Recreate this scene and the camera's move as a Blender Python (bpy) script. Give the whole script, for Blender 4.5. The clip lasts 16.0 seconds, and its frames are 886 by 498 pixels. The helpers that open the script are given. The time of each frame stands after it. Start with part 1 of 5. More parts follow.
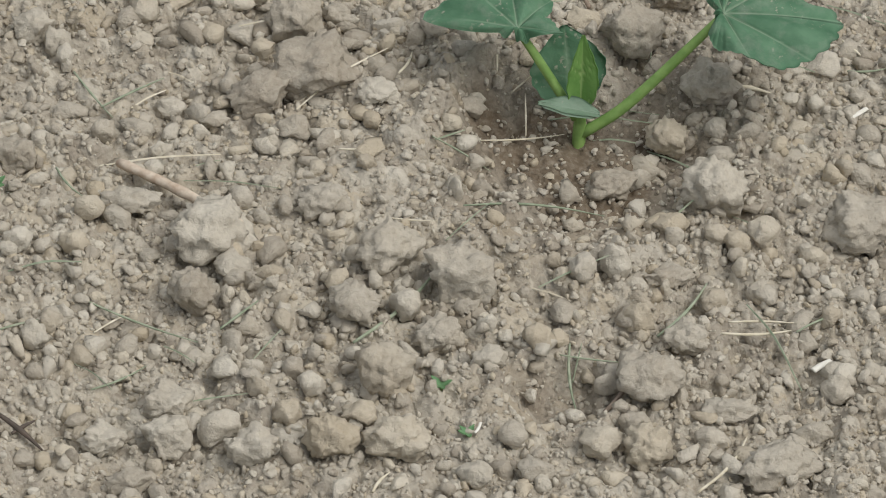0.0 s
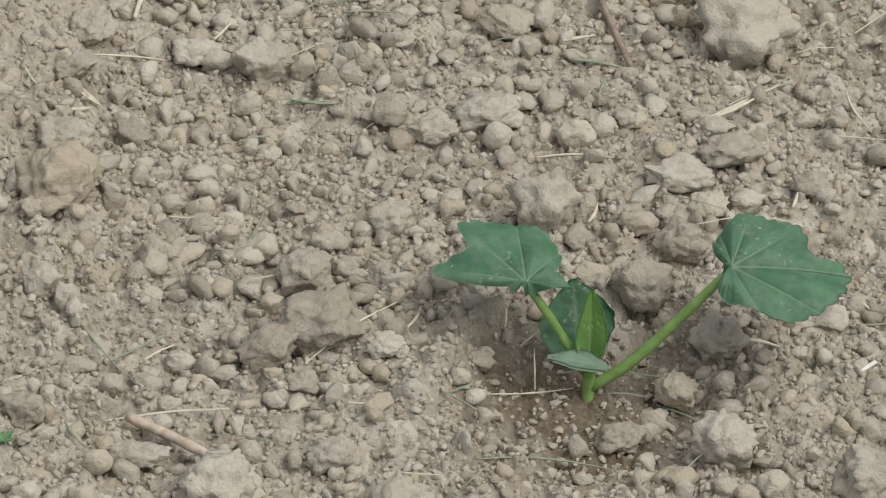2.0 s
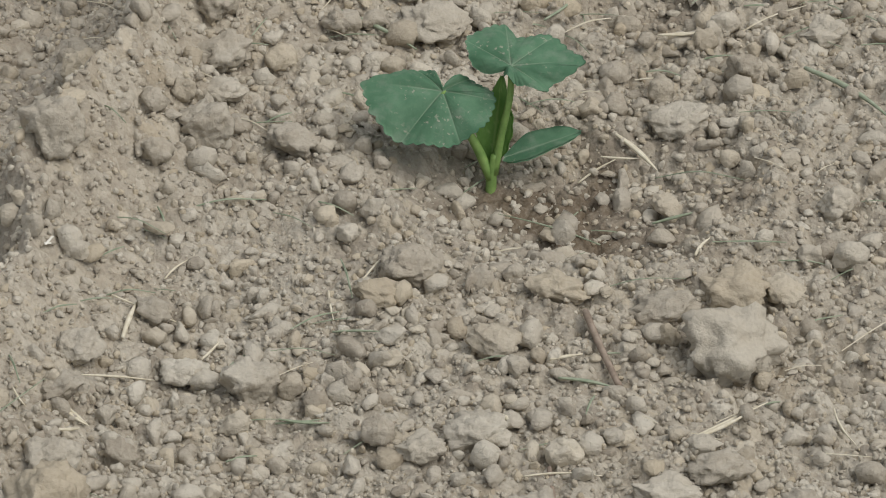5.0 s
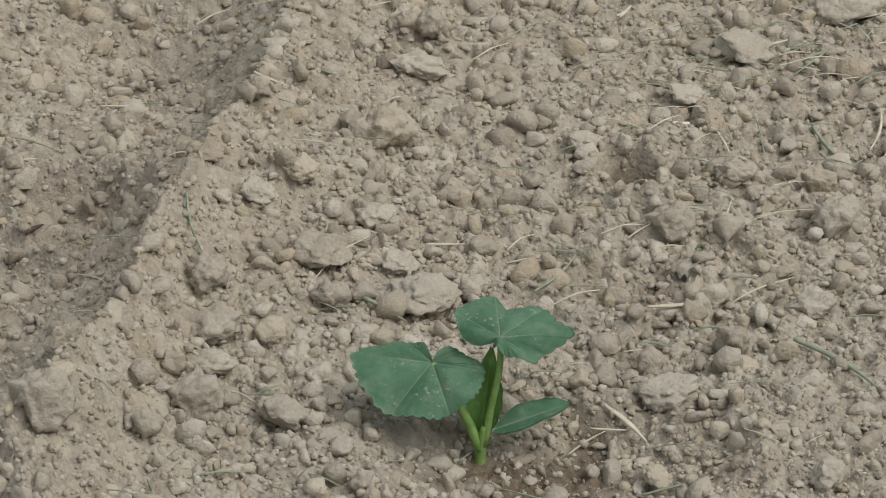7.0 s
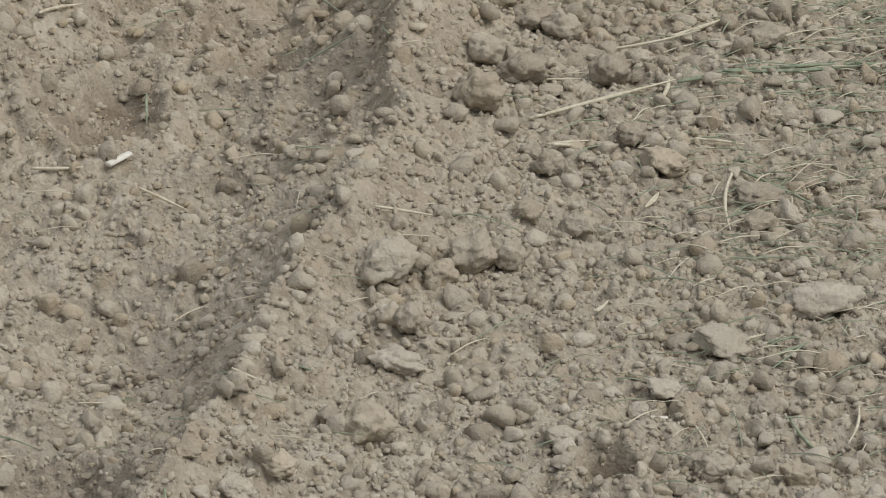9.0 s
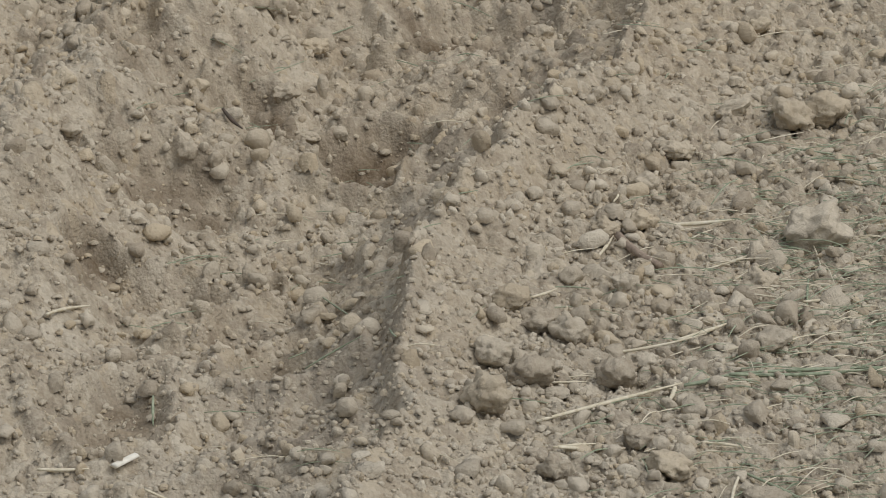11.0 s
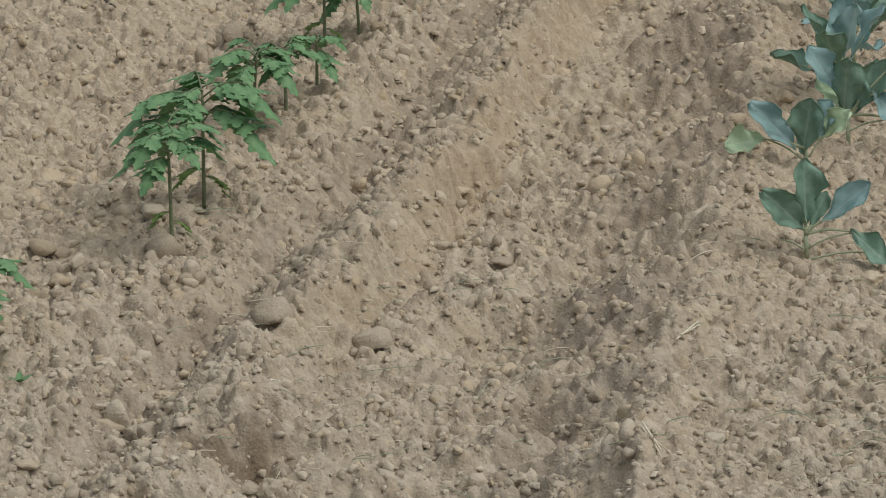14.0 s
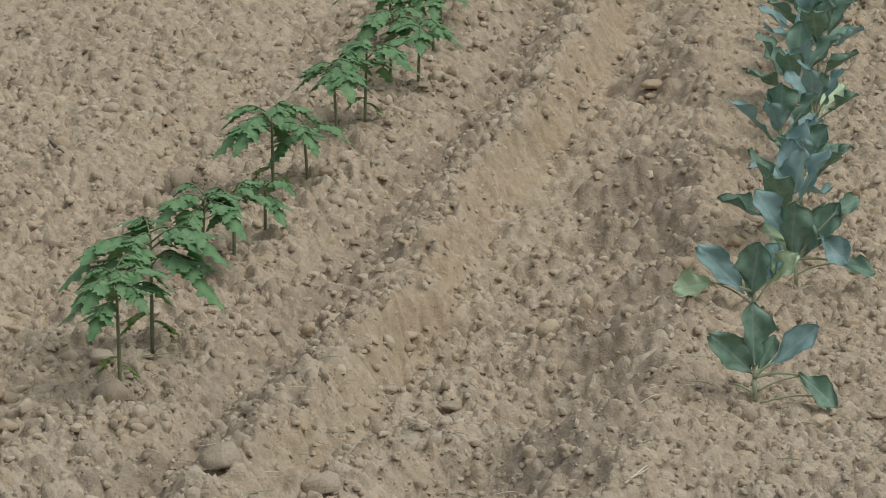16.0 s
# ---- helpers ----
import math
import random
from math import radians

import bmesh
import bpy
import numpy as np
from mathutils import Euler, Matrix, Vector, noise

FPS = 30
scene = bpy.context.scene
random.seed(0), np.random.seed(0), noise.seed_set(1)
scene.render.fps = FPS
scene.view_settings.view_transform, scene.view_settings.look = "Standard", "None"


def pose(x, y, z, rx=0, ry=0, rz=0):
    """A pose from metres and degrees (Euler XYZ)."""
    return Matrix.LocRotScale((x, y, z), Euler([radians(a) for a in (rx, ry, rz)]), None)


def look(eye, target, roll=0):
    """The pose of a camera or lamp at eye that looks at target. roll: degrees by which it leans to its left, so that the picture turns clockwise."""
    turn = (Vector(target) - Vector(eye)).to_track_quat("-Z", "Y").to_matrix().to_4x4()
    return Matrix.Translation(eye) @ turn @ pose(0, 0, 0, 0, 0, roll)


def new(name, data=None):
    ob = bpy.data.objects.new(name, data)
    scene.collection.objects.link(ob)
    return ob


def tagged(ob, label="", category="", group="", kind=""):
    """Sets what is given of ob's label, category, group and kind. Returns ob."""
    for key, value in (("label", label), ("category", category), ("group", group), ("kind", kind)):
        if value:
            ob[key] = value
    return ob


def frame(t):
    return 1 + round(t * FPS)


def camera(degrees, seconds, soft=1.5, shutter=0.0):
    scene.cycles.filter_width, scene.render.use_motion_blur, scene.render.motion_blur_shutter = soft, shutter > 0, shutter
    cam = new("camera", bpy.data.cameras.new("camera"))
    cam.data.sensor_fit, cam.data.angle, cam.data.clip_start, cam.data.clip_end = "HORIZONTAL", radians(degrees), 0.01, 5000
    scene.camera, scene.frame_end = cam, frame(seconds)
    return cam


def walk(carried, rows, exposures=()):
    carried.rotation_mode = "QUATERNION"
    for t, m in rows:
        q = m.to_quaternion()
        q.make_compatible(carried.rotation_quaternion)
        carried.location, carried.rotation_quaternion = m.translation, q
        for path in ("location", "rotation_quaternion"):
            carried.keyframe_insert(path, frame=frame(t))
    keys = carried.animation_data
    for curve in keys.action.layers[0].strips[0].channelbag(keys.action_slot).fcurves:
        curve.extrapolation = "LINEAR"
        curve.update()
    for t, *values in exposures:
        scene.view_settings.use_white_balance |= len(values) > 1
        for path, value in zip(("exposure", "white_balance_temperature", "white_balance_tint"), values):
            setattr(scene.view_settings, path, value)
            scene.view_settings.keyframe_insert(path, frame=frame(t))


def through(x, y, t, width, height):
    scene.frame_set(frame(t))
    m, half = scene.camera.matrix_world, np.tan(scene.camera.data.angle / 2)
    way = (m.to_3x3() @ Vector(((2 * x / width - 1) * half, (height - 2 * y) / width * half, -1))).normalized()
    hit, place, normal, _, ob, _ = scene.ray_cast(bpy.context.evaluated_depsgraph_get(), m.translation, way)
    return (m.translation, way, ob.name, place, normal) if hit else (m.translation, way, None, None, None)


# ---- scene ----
import functools

# Camera: a long lens held at standing height, tilted up across a field. Rows: seconds, turn to the right, tilt below the horizon, lean to the right.
cam = camera(11.935, 16.0, soft=1.0)
EYE = Vector((0.0, 0.0, 1.7))
ROWS = [
    (0.0, -1.340, 41.581, -0.277),
    (0.5, -1.355, 40.944, -0.192),
    (1.0, -1.400, 40.107, -0.185),
    (1.5, -1.434, 39.167, -0.120),
    (2.0, -1.512, 38.150, -0.078),
    (2.5, -1.540, 37.279, 0.013),
    (3.0, -1.497, 36.650, 0.006),
    (3.2, -1.472, 36.397, -0.056),
    (5.3, -1.290, 33.175, 0.010),
    (5.5, -1.276, 32.695, -0.011),
    (6.0, -1.279, 31.821, -0.010),
    (6.5, -1.201, 31.008, 0.046),
    (7.0, -1.141, 30.164, 0.040),
    (7.5, -1.178, 29.138, 0.060),
    (8.0, -1.105, 28.337, 0.093),
    (8.5, -0.828, 27.185, 0.133),
    (8.7, -0.803, 26.771, 0.134),
    (10.8, -0.827, 22.521, -0.036),
    (11.0, -0.889, 22.083, -0.036),
    (11.5, -0.880, 20.779, 0.005),
    (12.0, -0.842, 19.528, -0.009),
    (12.5, -0.879, 18.441, 0.008),
    (13.0, -0.830, 17.605, 0.077),
    (13.5, -0.783, 16.709, 0.046),
    (14.0, -0.720, 15.526, 0.047),
    (14.5, -0.721, 14.867, 0.046),
    (15.0, -0.661, 14.317, 0.053),
    (15.5, -0.515, 13.793, 0.048),
    (16.0, 0.000, 13.575, 0.000),
]

# Seconds and stops of exposure as the lens goes from the near bed to the far one.
EXPOSURES = ((0.0, 0.15), (2.5, 0.13), (5.5, 0.02), (8.5, -0.10), (11.0, -0.12), (13.0, -0.10), (16.0, -0.17))


def aim(turn, down, lean):
    a, d = radians(turn), radians(down)
    way = Vector((math.sin(a) * math.cos(d), math.cos(a) * math.cos(d), -math.sin(d)))
    return look(EYE, EYE + way, -lean)


walk(cam, [(t, aim(turn, down, lean)) for t, turn, down, lean in ROWS], EXPOSURES)

# Light: a bright overcast sky, brightest overhead, with a veiled high sun to the right.
SUN_WAY = Vector((0.56, -0.22, 0.92)).normalized()
world = bpy.data.worlds.new("sky")
scene.world = world
world.use_nodes = True
wn, wl = world.node_tree.nodes, world.node_tree.links
sky = wn.new("ShaderNodeTexSky")
sky.sky_type = "NISHITA"
sky.sun_disc = False
sky.sun_elevation = math.asin(SUN_WAY.z)
sky.sun_rotation = math.atan2(SUN_WAY.x, SUN_WAY.y)
sky.air_density, sky.dust_density = 1.0, 3.0
veil = wn.new("ShaderNodeMix")
veil.data_type = "RGBA"
veil.inputs["Factor"].default_value = 0.75
where = wn.new("ShaderNodeTexCoord")
height_up = wn.new("ShaderNodeSeparateXYZ")
wl.new(where.outputs["Generated"], height_up.inputs[0])
cloud = wn.new("ShaderNodeMix")
cloud.data_type = "RGBA"
cloud.inputs["A"].default_value = (3.2, 3.3, 3.4, 1)
cloud.inputs["B"].default_value = (9.5, 9.8, 10.1, 1)
wl.new(height_up.outputs["Z"], cloud.inputs["Factor"])
wl.new(cloud.outputs["Result"], veil.inputs["B"])
wl.new(sky.outputs["Color"], veil.inputs["A"])
wl.new(veil.outputs["Result"], wn["Background"].inputs["Color"])
wn["Background"].inputs["Strength"].default_value = 0.075
lamp = bpy.data.lights.new("sun", "SUN")
lamp.energy, lamp.angle, lamp.color = 1.85, radians(42), (1.0, 0.965, 0.92)
sun = new("sun", lamp)
sun.matrix_world = look(SUN_WAY * 30, (0, 0, 0))

# ---- materials ----


class Nodes:
    """A short way to write node trees."""

    def __init__(self, name):
        self.mat = bpy.data.materials.new(name)
        self.mat.use_nodes = True
        self.n, self.l = self.mat.node_tree.nodes, self.mat.node_tree.links
        self.out = self.n["Principled BSDF"]

    def put(self, socket, value):
        if isinstance(value, bpy.types.NodeSocket):
            self.l.new(value, socket)
        else:
            socket.default_value = value

    def set(self, **values):
        for key, value in values.items():
            self.put(self.out.inputs[key.replace("_", " ")], value)
        return self

    def coord(self, which="Object"):
        return self.n.new("ShaderNodeTexCoord").outputs[which]

    def noise(self, vector, scale, detail=4.0, rough=0.55, distort=0.0):
        t = self.n.new("ShaderNodeTexNoise")
        self.l.new(vector, t.inputs["Vector"])
        for key, value in (("Scale", scale), ("Detail", detail), ("Roughness", rough), ("Distortion", distort)):
            t.inputs[key].default_value = value
        return t.outputs["Fac"]

    def cells(self, vector, scale):
        t = self.n.new("ShaderNodeTexVoronoi")
        self.l.new(vector, t.inputs["Vector"])
        t.inputs["Scale"].default_value = scale
        return t.outputs["Distance"], t.outputs["Color"]

    def crumbly(self, vector, scale):
        """Height of small rounded grains pressed together."""
        near, _ = self.cells(self.warp(vector, scale * 0.8, 0.5 / scale), scale)
        return self.math("SUBTRACT", 1.0, near)

    def warp(self, vector, scale, amount):
        """The vector moved about by noise, so that cells lose their straight sides."""
        t = self.n.new("ShaderNodeTexNoise")
        self.l.new(vector, t.inputs["Vector"])
        t.inputs["Scale"].default_value, t.inputs["Detail"].default_value = scale, 3.0
        s = self.n.new("ShaderNodeVectorMath")
        s.operation = "MULTIPLY_ADD"
        self.l.new(t.outputs["Color"], s.inputs[0])
        s.inputs[1].default_value = (amount, amount, amount)
        self.l.new(vector, s.inputs[2])
        return s.outputs[0]

    def attr(self, name, out="Fac"):
        t = self.n.new("ShaderNodeAttribute")
        t.attribute_name = name
        return t.outputs[out]

    def rand(self):
        return self.n.new("ShaderNodeObjectInfo").outputs["Random"]

    def island(self):
        return self.n.new("ShaderNodeNewGeometry").outputs["Random Per Island"]

    def span(self, value, a, b, c=0.0, d=1.0):
        t = self.n.new("ShaderNodeMapRange")
        self.put(t.inputs[0], value)
        for i, v in enumerate((a, b, c, d)):
            t.inputs[i + 1].default_value = v
        return t.outputs[0]

    def math(self, how, a, b=0.0):
        t = self.n.new("ShaderNodeMath")
        t.operation = how
        self.put(t.inputs[0], a)
        self.put(t.inputs[1], b)
        return t.outputs[0]

    def mix(self, fac, a, b, how="MIX"):
        t = self.n.new("ShaderNodeMix")
        t.data_type, t.blend_type = "RGBA", how
        self.put(t.inputs["Factor"], fac)
        self.put(t.inputs["A"], a)
        self.put(t.inputs["B"], b)
        return t.outputs["Result"]

    def piece_tones(self, col, chance, amount):
        """Each lump its own shade: dull brown to pale, some ochre, a few whitish."""
        col = self.mix(amount, col, self.mix(chance, (0.34, 0.28, 0.205, 1), (0.70, 0.62, 0.485, 1)))
        warm = self.math("FRACT", self.math("MULTIPLY", chance, 17.3))
        chalk = self.math("FRACT", self.math("MULTIPLY", chance, 41.7))
        col = self.mix(self.span(warm, 0.68, 0.95, 0.0, amount), col, (0.57, 0.455, 0.295, 1))
        return self.mix(self.span(chalk, 0.82, 1.0, 0.0, amount), col, (0.72, 0.64, 0.50, 1))

    def bump(self, height, strength, distance, normal=None):
        t = self.n.new("ShaderNodeBump")
        t.inputs["Strength"].default_value, t.inputs["Distance"].default_value = strength, distance
        self.l.new(height, t.inputs["Height"])
        if normal:
            self.l.new(normal, t.inputs["Normal"])
        return t.outputs["Normal"]


def soil(name, pale, mid, dark, moist, coarse, vary):
    """Dry loam: pale top layer over browner earth, with crumbs; 'damp' marks freshly turned, moist hollows."""
    m = Nodes(name)
    geo = m.n.new("ShaderNodeNewGeometry").outputs["Position"]
    big = m.noise(geo, 3.2, 3.0)
    middle = m.noise(geo, 38.0, 5.0, 0.6)
    fine = m.noise(geo, 260.0, 5.0, 0.65)
    col = m.mix(m.span(middle, 0.35, 0.65), mid, pale)
    col = m.mix(m.span(big, 0.38, 0.66, 0.0, 0.5), col, mid)
    col = m.mix(m.span(fine, 0.36, 0.54, 0.32, 0.0), col, dark)
    col = m.mix(m.span(fine, 0.56, 0.72, 0.0, 0.4), col, (0.64, 0.57, 0.46, 1))
    if vary == "object":
        r = m.rand()
    elif vary == "island":
        r = m.island()
    if vary:
        col = m.piece_tones(col, r, 0.42 if vary == "object" else 0.52)
    if vary:
        n1 = m.bump(m.noise(geo, 110.0, 4.0, 0.6), 0.6, coarse * 0.8)
        n2 = m.bump(m.crumbly(geo, 260.0), 0.15, coarse * 0.5, n1)
        n2 = m.bump(m.noise(geo, 420.0, 4.0, 0.7), 0.6, coarse * 0.4, n2)
    else:
        tone = m.attr("tone")
        for scale in (85.0, 210.0):
            _, each = m.cells(m.warp(geo, scale * 0.9, 0.55 / scale), scale)
            each = m.noise(each, 3.0, 0.0)
            col = m.mix(m.span(each, 0.52, 0.70, 0.0, 0.38), col, (0.60, 0.53, 0.41, 1))
            col = m.mix(m.span(each, 0.44, 0.30, 0.0, 0.22), col, dark)
        col = m.piece_tones(col, tone, 0.36)
        # Moist grey and the shadow among the clods, both mixed into the soil colour.
        col = m.mix(m.math("MULTIPLY", m.attr("grey_shade"), 0.55), col, m.mix(m.span(middle, 0.35, 0.65), (0.235, 0.195, 0.15, 1), (0.34, 0.29, 0.23, 1)))
        col = m.mix(m.math("MULTIPLY", m.attr("cut"), 0.45), col, m.mix(m.span(middle, 0.35, 0.65), (0.40, 0.305, 0.195, 1), (0.50, 0.40, 0.275, 1)))
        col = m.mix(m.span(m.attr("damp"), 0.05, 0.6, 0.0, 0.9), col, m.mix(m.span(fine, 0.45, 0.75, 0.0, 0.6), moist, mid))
        n1 = m.bump(m.crumbly(geo, 95.0), 0.25, coarse * 1.0)
        n1 = m.bump(m.noise(geo, 75.0, 4.0, 0.65), 0.35, coarse * 1.1, n1)
        n2 = m.bump(m.crumbly(geo, 260.0), 0.4, coarse * 0.5, n1)
        n2 = m.bump(m.noise(geo, 330.0, 4.0, 0.7), 0.7, coarse * 0.4, n2)
    # The crust of the near bed is greyer, the earth of the far beds browner.
    along = m.n.new("ShaderNodeSeparateXYZ")
    m.l.new(geo, along.inputs[0])
    col = m.mix(1.0, col, m.mix(m.span(m.math("ADD", along.outputs["Y"], m.math("MULTIPLY", big, 1.5)), 3.0, 7.5), (0.95, 1.0, 1.08, 1), (1.0, 0.985, 0.97, 1)), "MULTIPLY")
    m.set(Base_Color=col, Roughness=0.97, Specular_IOR_Level=0.12)
    if n2:
        m.set(Normal=n2)
    return m.mat


PALE, MID, DARK, MOIST = (0.52, 0.455, 0.35, 1), (0.365, 0.305, 0.222, 1), (0.155, 0.123, 0.09, 1), (0.145, 0.103, 0.063, 1)
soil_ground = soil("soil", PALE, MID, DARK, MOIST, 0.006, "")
DRY_PALE, DRY_MID = (0.60, 0.53, 0.41, 1), (0.44, 0.37, 0.27, 1)
soil_clods = soil("dry_clod", DRY_PALE, DRY_MID, DARK, MOIST, 0.006, "object")
soil_crumbs = soil("soil_crumb", DRY_PALE, DRY_MID, DARK, MOIST, 0.007, "island")

# ---- the field ----


def hashed(i, j, seed):
    """A repeatable random number from 0 to 1 for each lattice place."""
    h = (i.astype(np.int64) * 374761393 + j.astype(np.int64) * 668265263 + seed * 1274126177) & 0xFFFFFFFF
    h = ((h ^ (h >> 13)) * 1274126177) & 0xFFFFFFFF
    h = ((h ^ (h >> 16)) * 2246822519) & 0xFFFFFFFF
    return ((h ^ (h >> 15)) & 0xFFFFFF) / float(0x1000000)


def waves(x, y, size, seed):
    """Smooth value noise from -1 to 1 with features of that size in metres."""
    x, y = np.asarray(x) / size, np.asarray(y) / size
    i, j = np.floor(x), np.floor(y)
    u, v = x - i, y - j
    u, v = u * u * u * (u * (u * 6 - 15) + 10), v * v * v * (v * (v * 6 - 15) + 10)
    a = hashed(i, j, seed) * (1 - u) + hashed(i + 1, j, seed) * u
    b = hashed(i, j + 1, seed) * (1 - u) + hashed(i + 1, j + 1, seed) * u
    return 2 * (a * (1 - v) + b * v) - 1


def step(v):
    v = np.clip(v, 0, 1)
    return v * v * (3 - 2 * v)


# Crest of the bank between the pumpkin bed and the trodden path, and of the bank on the path's far side: x at y.
BANK_Y = (1.5, 2.13, 2.52, 2.86, 3.08, 3.23, 3.42, 3.72, 4.07, 4.33, 4.52, 4.69, 4.95, 5.24, 5.66, 6.02, 6.35, 6.98, 7.66, 9.2, 12.0)
BANK_X = (-0.44, -0.395, -0.35, -0.278, -0.230, -0.190, -0.145, -0.098, -0.078, -0.026, 0.039, 0.136, 0.194, 0.196, 0.256, 0.312, 0.388, 0.437, 0.485, 0.58, 0.9)
FAR_Y = (3.0, 4.19, 4.65, 5.07, 5.31, 5.69, 5.99, 6.39, 6.95, 7.41, 7.93, 8.63, 9.36, 12.0)
FAR_X = (-0.9, -0.61, -0.503, -0.39, -0.351, -0.281, -0.212, -0.119, -0.034, 0.029, 0.134, 0.254, 0.34, 0.75)
# Hollows: planting basins, footprints and scrapes: x, y, half width, half length, depth, moist or not.
BASINS = (
    (0.045, 2.01, 0.085, 0.075, 0.020, 1.0), (0.03, 2.62, 0.12, 0.08, 0.020, 0.75),
    (0.091, 3.035, 0.023, 0.030, 0.022, 0.7), (0.090, 2.871, 0.044, 0.035, 0.012, 0.35),
    (-0.018, 2.047, 0.021, 0.028, 0.012, 0.75), (0.025, 1.787, 0.030, 0.029, 0.014, 0.5),
)
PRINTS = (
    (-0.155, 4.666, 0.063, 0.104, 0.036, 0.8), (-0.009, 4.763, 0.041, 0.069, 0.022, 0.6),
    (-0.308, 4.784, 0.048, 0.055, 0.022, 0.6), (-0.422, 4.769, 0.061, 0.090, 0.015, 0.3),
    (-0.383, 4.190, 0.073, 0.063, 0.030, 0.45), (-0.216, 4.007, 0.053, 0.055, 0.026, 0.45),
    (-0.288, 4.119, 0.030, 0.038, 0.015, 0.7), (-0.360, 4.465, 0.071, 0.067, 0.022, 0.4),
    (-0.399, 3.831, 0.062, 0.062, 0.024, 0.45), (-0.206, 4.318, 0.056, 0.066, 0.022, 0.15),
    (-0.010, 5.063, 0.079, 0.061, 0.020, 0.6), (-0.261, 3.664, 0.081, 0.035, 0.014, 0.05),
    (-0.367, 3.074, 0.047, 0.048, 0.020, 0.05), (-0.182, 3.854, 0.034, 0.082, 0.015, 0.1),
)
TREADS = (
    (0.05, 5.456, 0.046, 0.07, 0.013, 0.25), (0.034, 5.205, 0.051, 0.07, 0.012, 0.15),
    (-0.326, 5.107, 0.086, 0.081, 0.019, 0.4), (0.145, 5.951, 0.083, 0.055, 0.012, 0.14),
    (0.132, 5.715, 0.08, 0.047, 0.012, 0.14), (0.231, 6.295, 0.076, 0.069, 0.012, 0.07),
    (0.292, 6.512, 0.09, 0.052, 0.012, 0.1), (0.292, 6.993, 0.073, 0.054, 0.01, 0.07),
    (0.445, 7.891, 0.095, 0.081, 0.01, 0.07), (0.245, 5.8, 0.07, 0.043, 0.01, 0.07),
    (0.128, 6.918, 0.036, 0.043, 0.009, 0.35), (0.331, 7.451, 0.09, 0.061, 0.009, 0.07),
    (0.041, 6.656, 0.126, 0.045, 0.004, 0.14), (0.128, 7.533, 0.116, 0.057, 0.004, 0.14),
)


def bank(y):
    return np.interp(y, BANK_Y, BANK_X)


def far_bank(y):
    return np.interp(y, FAR_Y, FAR_X)


